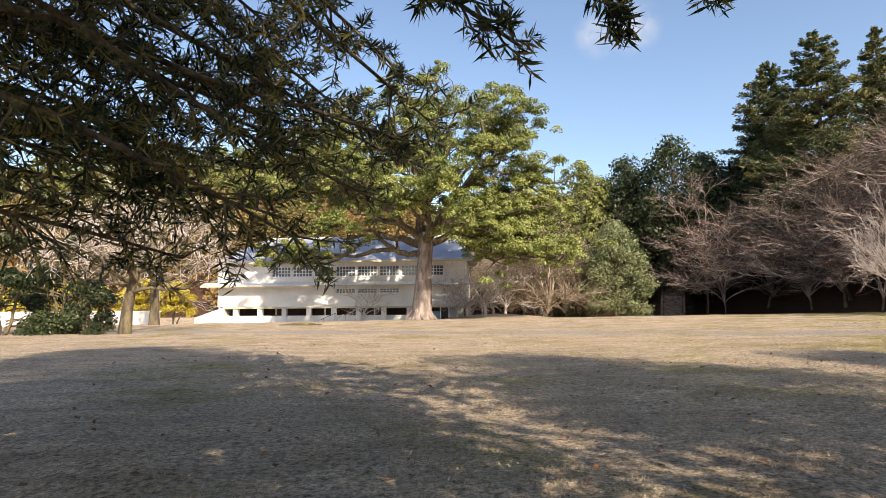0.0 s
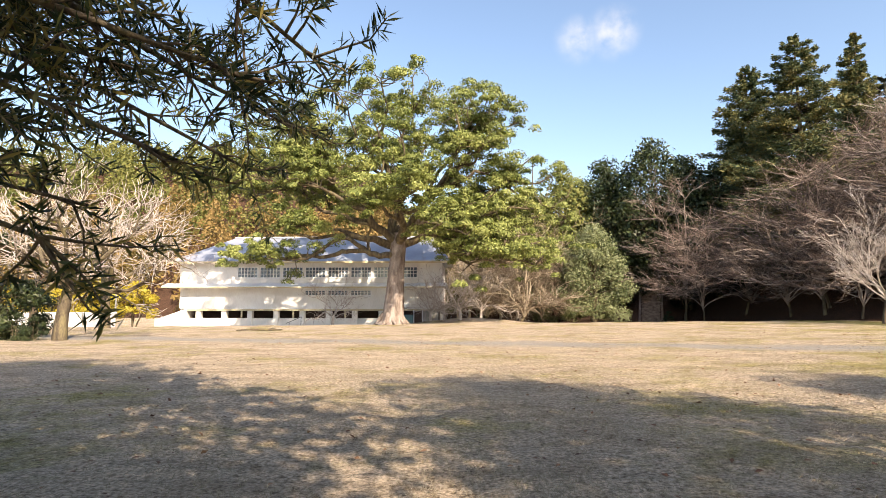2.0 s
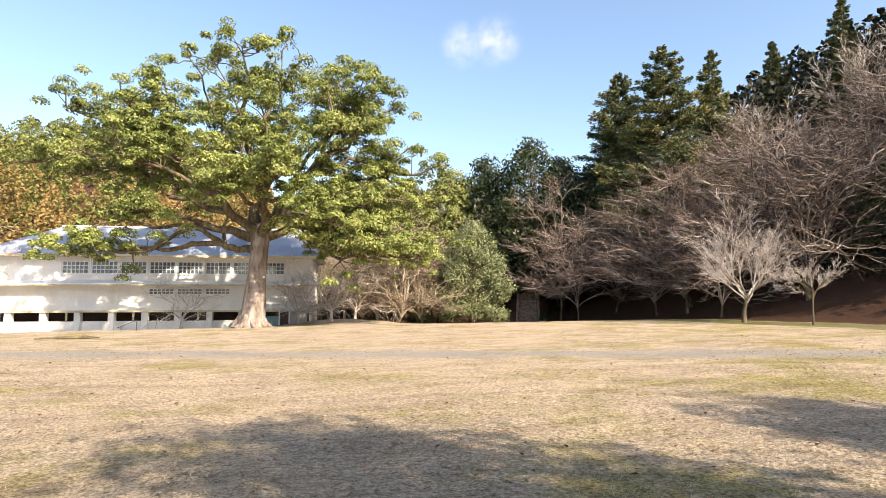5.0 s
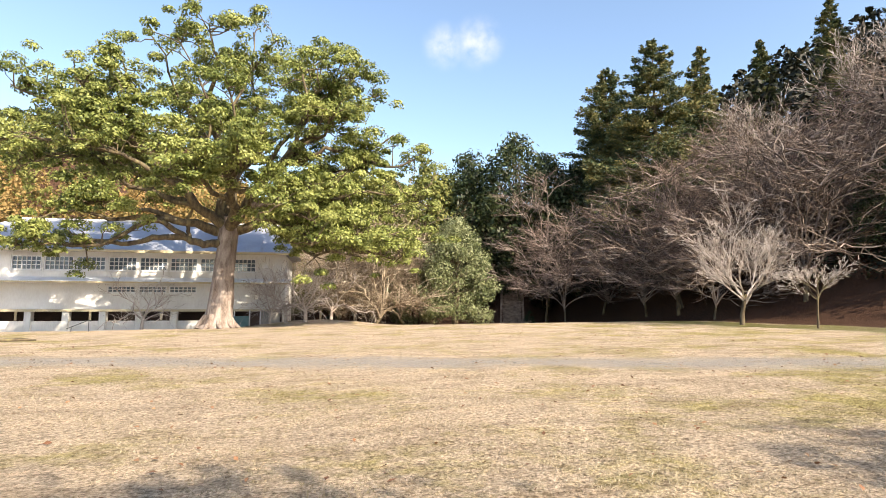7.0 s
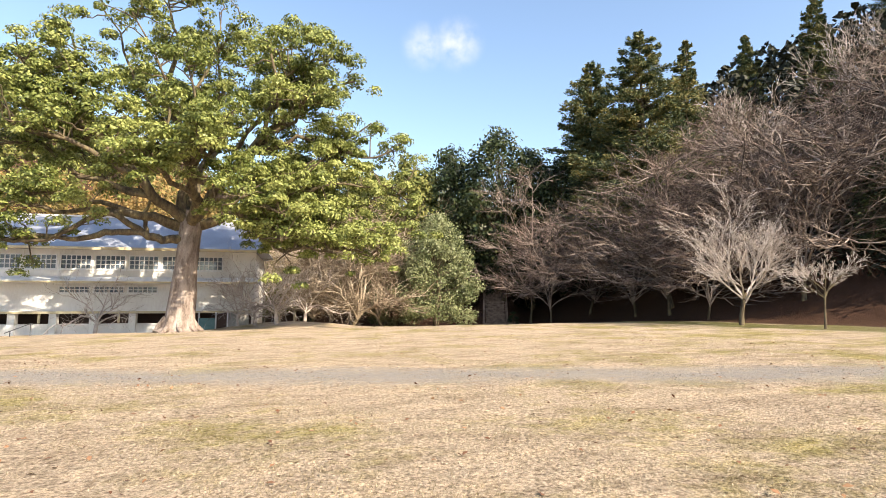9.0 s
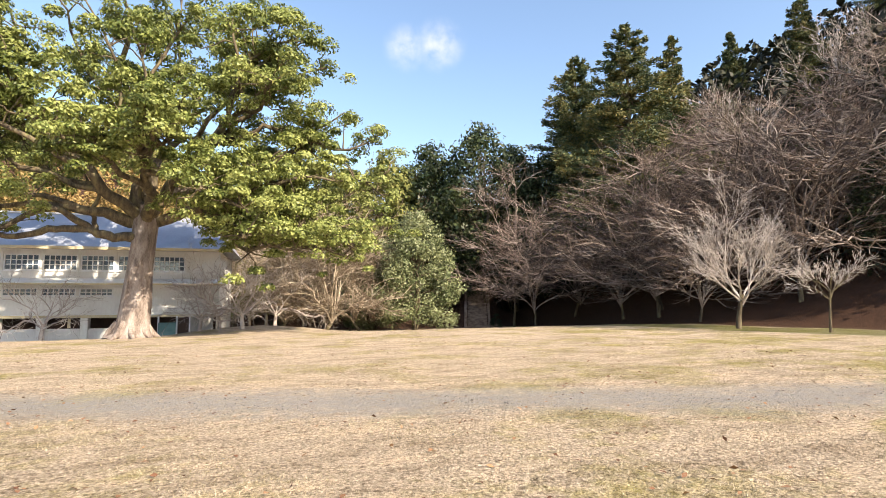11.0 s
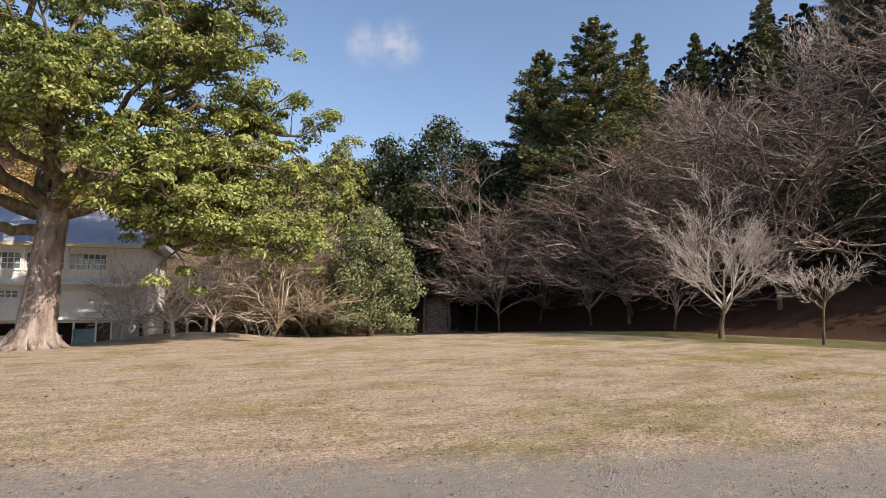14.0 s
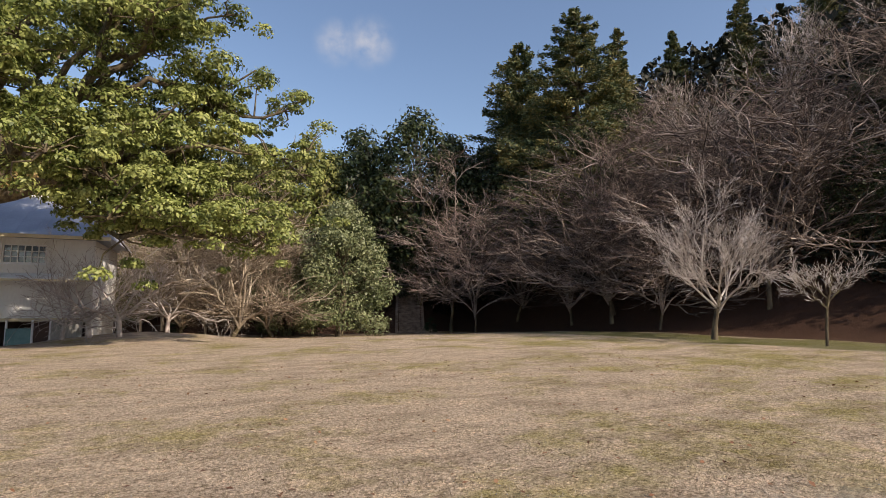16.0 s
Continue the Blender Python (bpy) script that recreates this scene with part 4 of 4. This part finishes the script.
# bushes and saplings between the great tree and the steps
sapling = bare_tree("sapling", 41, 8.0, 6.0, "round", twig_pale, twig_pale, "pale leafless sapling with forked stem beside the house", dense=5, trunk_r=0.14, fork_at=0.17)
set_down(sapling, 0.3, 55.3, 0, 0.8)
plant(sapling, 1.6, 54.7, 100, 0.9), plant(sapling, 3.1, 54.2, 210, 0.95), plant(sapling, 5.5, 60.0, 40, 0.95), plant(sapling, -8.8, 54.6, 300, 0.8)
tan_tree = dome_tree("bare_tree", 46, 9.5, 5.6, twig_brush, twig_tan, "leafless tan tree with many mossy forked stems", 12, 1.0, 0.17)
set_down(tan_tree, 9.6, 60.6, 0)
plant(tan_tree, 6.4, 63.2, 130, 0.85), plant(tan_tree, 12.8, 62.4, 220, 0.9)
thicket = bare_tree("bare_shrub", 42, 15.0, 11.0, "round", twig_tan, twig_brush, "tangled leafless tan shrub at the wood's edge", "shrub", dense=6, trunk_r=0.12, fork_at=0.12, fine_r=0.013)
set_down(thicket, 10.4, 68.0, 0)
for x, y, a, k in ((6.6, 69.5, 80, 0.95), (13.4, 69.0, 170, 1.0), (3.6, 71.0, 250, 0.95), (9.0, 72.5, 20, 1.25), (8.2, 65.8, 130, 0.8), (12.6, 66.4, 300, 0.85), (14.8, 71.5, 60, 1.15), (5.2, 73.5, 200, 1.15)):
    plant(thicket, x, y, a, k)
evergreen = leafy_tree("evergreen_bush", 43, 10.2, 8.5, bush_leaf, "dense grey-green evergreen bush beside the steps", 26000, 0.225, "bush", 0.05)
set_down(evergreen, 17.4, 61.0, 0, 1.0)
plant(evergreen, 14.6, 65.5, 120, 0.85)
dark_tree = leafy_tree("evergreen_tree", 44, 14.0, 10.0, dark_leaf, "dark evergreen tree in the wood above the steps", 8600, 0.37, "tree", 0.15)
set_down(dark_tree, 28.6, 71.8, 0, 1.36)
olive_tree = leafy_tree("evergreen_tree", 45, 13.0, 9.0, far_leaf, "olive-green evergreen tree behind the brown shrubs", 9000, 0.42, "tree", 0.12)
set_down(olive_tree, 13.5, 77.0, 0, 1.2)
for x, y, s in ((18.6, 77.0, 1.3), (8.5, 79.0, 1.1), (3.0, 82.0, 0.9), (22.0, 74.0, 0.6), (6.5, 74.5, 0.6), (2.0, 77.0, 0.65), (11.0, 74.5, 0.6)):
    plant(olive_tree, x, y, place.uniform(0, 360), s)
# the small copies are added as dark backing behind bare trees and steps
for x, y, s in ((32.6, 72.0, 1.36), (24.0, 76.5, 1.3), (35.6, 69.5, 1.15), (25.0, 80.5, 1.1), (22.4, 71.5, 0.6), (27.9, 69.4, 0.6), (41.0, 75.0, 0.9),
                (39.0, 50.0, 0.55), (43.0, 44.0, 0.55), (40.5, 36.0, 0.5), (45.0, 54.0, 0.6), (42.0, 29.0, 0.5), (47.0, 38.0, 0.6), (36.5, 62.0, 0.6)):
    plant(dark_tree, x, y, place.uniform(0, 360), s)

# planting by the left end of the house
leaning = bare_tree("bare_tree", 51, 9.5, 9.0, "wide", bark_dark, twig_pale, "leafless tree with leaning trunk and pale boughs on the lawn", dense=6, trunk_r=0.24, fork_at=0.36)
set_down(leaning, -16.6, 28.2, 30)
plant(leaning, -22.5, 42.0, 160, 1.25), plant(leaning, -33.0, 50.0, 250, 1.2)
round_bush = leafy_tree("evergreen_bush", 52, 4.6, 4.6, dark_leaf, "dark glossy evergreen bush on the lawn", 9000, 0.16, "bush", 0.03)
set_down(round_bush, -20.6, 29.4, 0, 1.1)
plant(round_bush, 27.3, 65.4, 50, 0.3), plant(round_bush, 6.2, 67.5, 90, 0.4)
plant(round_bush, -23.4, 28.6, 90, 1.2), plant(round_bush, -17.6, 28.0, 200, 0.25), plant(round_bush, -18.6, 28.2, 10, 0.28)
gold = leafy_tree("golden_tree", 53, 5.0, 5.0, yellow_leaf, "bright yellow-leaved small tree behind the white wall", 4200, 0.27, "tree", 0.3)
set_down(gold, -31.0, 62.0, 0)
for i in range(6):
    plant(gold, -35.0 - 3.6 * i, 62.0 + place.uniform(-1, 1), 60 * i, place.uniform(0.9, 1.1))


def build_low_wall():
    w = thing("garden_wall", -38.0, 52.0, zg(-30, 52) - 0.1, 0)
    tagged(w, "low whitewashed garden wall with coping", "wall")
    box("wall_body", -12, 0, 0, 10.5, 0.25, 1.3, plaster, w)
    box("coping", -12.1, -0.06, 1.303, 10.6, 0.31, 1.42, white_wood, w, "pale coping", 0.02)
    return w


build_low_wall()


# ---- the evergreen that overhangs the start of the walk ----
def build_overhang(x, y):
    rng = np.random.default_rng(61)
    t = thing("podocarpus_tree", x, y, zg(x, y) - 0.1)
    tagged(t, "dark narrow-leaved evergreen tree overhanging the lawn in shade", "tree")
    o = np.array([x, y, zg(x, y) - 0.1])
    trunk = np.array([(0, 0, 0), (0.1, 0.05, 0.8), (0.15, 0.1, 2.2), (0.3, 0.2, 3.6), (0.2, 0.2, 5.2), (0.2, 0.1, 7.5)])
    v, f = bent_tube(trunk, np.array([0.48, 0.34, 0.3, 0.26, 0.18, 0.05]), 12, 0.05, rng)
    mesh_object("trunk", v, f, bark_dark, t, "", True)
    # world places that the bough ends reach
    ends = [(-0.35, 4.9, 2.65), (-1.6, 4.9, 3.15), (-0.85, 5.0, 2.25), (-1.95, 4.9, 1.95), (-2.3, 4.7, 2.55), (-1.25, 4.6, 1.75), (-1.5, 4.6, 3.6),
            (-0.5, 4.9, 3.4), (-2.5, 5.2, 1.65), (-3.0, 5.4, 2.9), (-2.7, 4.2, 3.7), (-0.1, 5.4, 2.95), (1.1, 3.1, 2.86), (0.5, 3.4, 2.82), (1.7, 3.2, 3.02), (-0.5, 6.6, 2.9), (-1.0, 6.7, 2.6), (-0.9, 7.0, 3.3),
            (-3.4, 5.9, 2.1), (-3.6, 4.6, 3.3), (-1.9, 6.2, 4.2), (-3.5, 6.5, 4.6), (-3.0, 6.0, 2.2),
            (-3.8, 5.5, 1.75), (-2.6, 6.4, 3.2), (-4.2, 6.2, 2.7), (-3.2, 5.0, 4.2), (-4.4, 6.8, 3.6), (-2.0, 5.6, 2.6), (-1.0, 5.6, 3.9), (-4.8, 7.2, 2.2),
            (-1.7, 5.7, 2.1), (-2.2, 6.0, 3.4), (-3.2, 7.0, 2.8), (-1.3, 5.3, 2.9),
            (-2.6, 5.6, 3.6), (-2.2, 5.2, 3.3), (-3.0, 6.4, 3.9), (-2.0, 5.9, 3.9), (-3.4, 6.2, 3.3), (-2.9, 5.9, 2.5), (-1.6, 5.9, 3.3), (-2.4, 6.6, 2.9)]
    leaves, axes, segs = [], [], []
    for e in ends:
        e = np.array(e) - o
        start = np.array([0.2, 0.15, max(1.8, min(5.2, e[2] * 0.75 + 0.7))])
        sg, ln = limb(rng, start, e, 0.075, 0.012, 10, 0.06, 0.16)
        segs += sg
        for k in range(17 if e[0] + x < -2.6 else 38):
            u = rng.uniform(0.66, 1.0)
            j = min(int(u * 10), 9)
            b0 = ln[j] + (ln[j + 1] - ln[j]) * (u * 10 - j)
            way = (ln[j + 1] - ln[j]) / np.linalg.norm(ln[j + 1] - ln[j]) * 0.7 + rng.normal(size=3) * 0.75 + np.array([0, 0, -0.15])
            way /= np.linalg.norm(way)
            reach = rng.uniform(0.2, 0.65) * (0.6 if e[0] + x > 0.3 else 1.0)
            sg2, l2 = limb(rng, b0, b0 + way * reach, 0.011, 0.004, 3, 0.0, 0.15)
            segs += sg2
            n = 22 if e[0] + x < -2.6 else 36
            s = rng.uniform(0.3, 1.0, n)
            jj = np.clip((s * 3).astype(int), 0, 2)
            p = l2[jj] + (l2[jj + 1] - l2[jj]) * (s * 3 - jj)[:, None]
            rad = rng.normal(size=(n, 3))
            rad -= way * (rad @ way)[:, None]
            rad /= np.linalg.norm(rad, axis=1, keepdims=True)
            ax = way * rng.uniform(0.25, 0.8, (n, 1)) + rad
            ax /= np.linalg.norm(ax, axis=1, keepdims=True)
            leaves.append(p + ax * 0.06), axes.append(ax)
    # the crown above and behind
    for k in range(130):
        a, u = rng.uniform(0, 2 * math.pi), rng.uniform(0, 1)
        rr = 4.6 * math.sqrt(rng.uniform(0.05, 1)) * (1 - 0.45 * u)
        c = np.array([math.cos(a) * rr - 1.6, math.sin(a) * rr - 1.6, 3.6 + 4.6 * u])
        sg, _ = limb(rng, (0.2, 0.15, max(2.0, c[2] * 0.75)), c, 0.05, 0.01, 4, 0.05, 0.2)
        segs += sg
        p = leaf_pad(rng, c, rng.uniform(0.5, 0.9), 85, 0.6)
        leaves.append(p), axes.append(rng.normal(size=p.shape) + np.array([0, 0, -0.2]))
    v, f = tubes(segs, 5)
    mesh_object("branchwork", v, f, bark_dark, t)
    v, f = leaf_cards(rng, np.concatenate(leaves), 0.13, 0.017, 0.3, np.concatenate(axes), 0.001)
    mesh_object("foliage", v, f, narrow_leaf, t, "narrow dark green strap leaves")
    return t


build_overhang(-7.2, -2.8)
shade = leafy_tree("evergreen_tree", 62, 8.5, 8.0, dark_leaf, "broad dark evergreen tree shading the lawn", 9000, 0.24, "tree", 0.25)
set_down(shade, 2.6, -3.5, 250, 1.0)
high_shade = leafy_tree("evergreen_tree", 63, 13.0, 9.0, dark_leaf, "tall dark evergreen tree with a high crown shading the lawn", 9000, 0.27, "tree", 0.45)
set_down(high_shade, 10.4, -4.2, 0)
plant(high_shade, 1.2, -2.8, 130, 1.2), plant(high_shade, 17.0, -3.6, 220, 0.95)


# ---- woods beyond, undergrowth, grass and fallen leaves: too many to count ----
def far_woods(name, seed, xr, yr, count, leaf, tall, wide, label, leaves=250, size=0.85):
    rng = np.random.default_rng(seed)
    cs = []
    for k in range(count):
        x, y = rng.uniform(*xr), rng.uniform(*yr)
        if hill_depth(x, y) < 1:
            continue
        h, w = tall * rng.uniform(0.75, 1.2), wide * rng.uniform(0.8, 1.2)
        u = rng.uniform(0.05, 1, leaves)
        a = rng.uniform(0, 2 * np.pi, leaves)
        r = w * 0.5 * (1 - u) ** 0.55 * rng.uniform(0.6, 1.08, leaves)
        cs.append(np.stack([x + np.cos(a) * r, y + np.sin(a) * r, zg(x, y) + u * h], 1))
    v, f = leaf_cards(rng, np.concatenate(cs), size, size * 0.62, 0.6)
    return tagged(mesh_object(name, v, f, leaf), label, "woods", kind="stuff")


far_woods("far_woods", 71, (-130, -8), (100, 146), 230, rust_leaf, 12, 7, "rust-brown cypress wood on the hillside behind the house", 330, 0.72)
far_woods("far_woods", 72, (-150, 20), (138, 215), 300, far_leaf, 8, 10, "green wood along the distant hill crest")
far_woods("far_woods", 73, (-10, 60), (84, 112), 110, far_leaf, 7, 9, "mixed green wood on the slope above the steps")
far_woods("far_woods", 74, (50, 110), (0, 90), 150, painted_shade_leaf, 12, 8, "evergreen wood on the upper slope, painted near-black for its shade", 240, 0.9)


def undergrowth():
    rng = np.random.default_rng(75)
    cs = []
    for k in range(1250):
        if k % 3 == 0:
            x, y = rng.uniform(8, 45), rng.uniform(68, 84)
        else:
            y = rng.uniform(14, 72)
            x = 31.5 + 0.1 * (52 - y) + 0.3 + 22 * rng.uniform(0, 1) ** 2.2
        d = float(hill_depth(x, y))
        if d < 5.0 or abs(x - STAIR_X - 1.2) < 3.0:
            continue
        h = rng.uniform(0.6, 1.2) * min(0.4 + d * 0.24, 3.0)
        p = leaf_pad(rng, (x, y, zg(x, y) + h * 0.5), h * 0.9, 56, 0.8)
        cs.append(p)
    # clumps added to fill gaps behind the bare trees with painted shade
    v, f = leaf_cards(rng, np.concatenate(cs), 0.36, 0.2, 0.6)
    tagged(mesh_object("undergrowth", v, f, painted_shade_leaf), "added evergreen clumps beneath the bare trees, painted near-black for the shade there", "undergrowth", kind="stuff")


undergrowth()


def grass():
    rng = np.random.default_rng(81)
    n = 165000
    t = rng.uniform(0, 1, n)
    x = 0.1 + 7.5 * t + rng.normal(size=n) * 4.2 * (0.5 + t)
    y = 1.8 + 27 * t + rng.uniform(-2, 2, n)
    off = np.abs((x - 6.9) * 0.33 + (y - 21.6) * 0.944)
    keep = (off > 1.3) | (rng.uniform(0, 1, n) < 0.22)
    x, y = x[keep], y[keep]
    n = len(x)
    z = ground_z(x, y)
    h = rng.uniform(0.012, 0.032, n)
    a = rng.uniform(0, 2 * np.pi, n)
    w = rng.uniform(0.0025, 0.0055, n)
    lean = rng.normal(size=(n, 2)) * 0.8
    b0 = np.stack([x - np.cos(a) * w, y - np.sin(a) * w, z - 0.004], 1)
    b1 = np.stack([x + np.cos(a) * w, y + np.sin(a) * w, z - 0.004], 1)
    tip = np.stack([x + lean[:, 0] * h, y + lean[:, 1] * h, z + h], 1)
    tagged(mesh_object("grass", np.stack([b0, b1, tip], 1), np.arange(3 * n).reshape(-1, 3), straw), "short dry straw-coloured winter grass", "grass", kind="stuff")


grass()


def fallen_leaves():
    rng = np.random.default_rng(82)
    n = 2600
    x, y = rng.uniform(-8, 20, n), rng.uniform(1.5, 36, n)
    m = 3500
    x2, y2 = rng.uniform(8, 34, m), rng.uniform(58, 70, m)
    x, y = np.r_[x, x2], np.r_[y, y2]
    c = np.stack([x, y, ground_z(x, y) + 0.018], 1)
    v, f = leaf_cards(rng, c, 0.075, 0.045, 3.5, None, 0.008)
    tagged(mesh_object("fallen_leaves", v, f, litter_leaf), "scattered brown fallen leaves", "leaves", kind="stuff")


fallen_leaves()


def fallen_branch(x, y):
    rng = np.random.default_rng(91)
    t = thing("fallen_branch", x, y, zg(x, y), 8)
    tagged(t, "dark fallen branch lying on the lawn", "branch")
    v, f = bent_tube(np.array([(-1.3, 0, 0.05), (-0.5, 0.05, 0.09), (0.4, 0, 0.08), (1.3, 0.1, 0.06)]), np.array([0.03, 0.06, 0.07, 0.03]), 7, 0.06, rng)
    mesh_object("stem", v, f, bark_dark, t, "", True)
    v, f = bent_tube(np.array([(0.3, 0, 0.08), (0.7, 0.3, 0.14), (1.0, 0.7, 0.05)]), np.array([0.035, 0.025, 0.01]), 6)
    mesh_object("fork", v, f, bark_dark, t, "", True)


fallen_branch(-9.6, 35.2)


def handrail(x, y, turn):
    """A short sloping steel handrail on two posts."""
    t = thing("handrail", x, y, zg(x, y), turn)
    tagged(t, "short dark steel handrail on two posts beside the house", "handrail")
    for px, h in ((0.0, 0.3), (0.9, 0.7)):
        v, f = bent_tube(np.array([(px, 0, -0.1), (px, 0, h * 0.5), (px, 0, h)]), np.full(3, 0.022), 8)
        mesh_object("post", v, f, rail_steel, t, "", True)
    v, f = bent_tube(np.array([(-0.25, 0, 0.2), (0.0, 0, 0.31), (0.9, 0, 0.71), (0.96, 0, 0.7), (0.97, 0, 0.62)]), np.full(5, 0.024), 8)
    mesh_object("rail", v, f, rail_steel, t, "", True)


handrail(-10.8, 46.7, 10)


def marker_post(x, y):
    """A slim weathered post with a cap."""
    t = thing("post", x, y, zg(x, y) - 0.1)
    tagged(t, "slim pale weathered post before the yellow trees", "post")
    v, f = bent_tube(np.array([(0, 0, 0), (0.02, 0, 1.6), (0.0, 0, 4.1)]), np.array([0.09, 0.08, 0.07]), 10)
    mesh_object("shaft", v, f, grey_wood, t, "", True)
    box("cap", -0.1, -0.1, 4.1, 0.1, 0.1, 4.18, grey_wood, t, "", 0.02)


marker_post(-30.5, 57.5)


def pebbles():
    """Loose stones on the gravel track."""
    rng = np.random.default_rng(92)
    n = 5000
    a, b = rng.uniform(-12, 12, n), rng.normal(size=n) * 0.9
    x, y = 6.9 + 0.944 * a + 0.33 * b, 21.6 - 0.33 * a + 0.944 * b
    r = rng.uniform(0.004, 0.013, (n, 1)) * np.where(rng.uniform(0, 1, (n, 1)) > 0.97, 1.8, 1.0)
    c = np.stack([x, y, ground_z(x, y)], 1) + np.array([0, 0, 0.004])
    k = rng.uniform(0.6, 1.3, (n, 6, 1))
    v = c[:, None] + np.array([(1, 0, 0), (0, 1, 0), (-1, 0, 0), (0, -1, 0), (0, 0, 0.7), (0, 0, -0.7)])[None] * r[:, None] * k
    f = np.array([(0, 1, 4), (1, 2, 4), (2, 3, 4), (3, 0, 4), (1, 0, 5), (2, 1, 5), (3, 2, 5), (0, 3, 5)])
    f = f[None] + (np.arange(n) * 6)[:, None, None]
    tagged(mesh_object("pebbles", v.reshape(-1, 3), f.reshape(-1, 3), gravel_stone), "small grey loose pebbles on the gravel track", "gravel", kind="stuff")


pebbles()
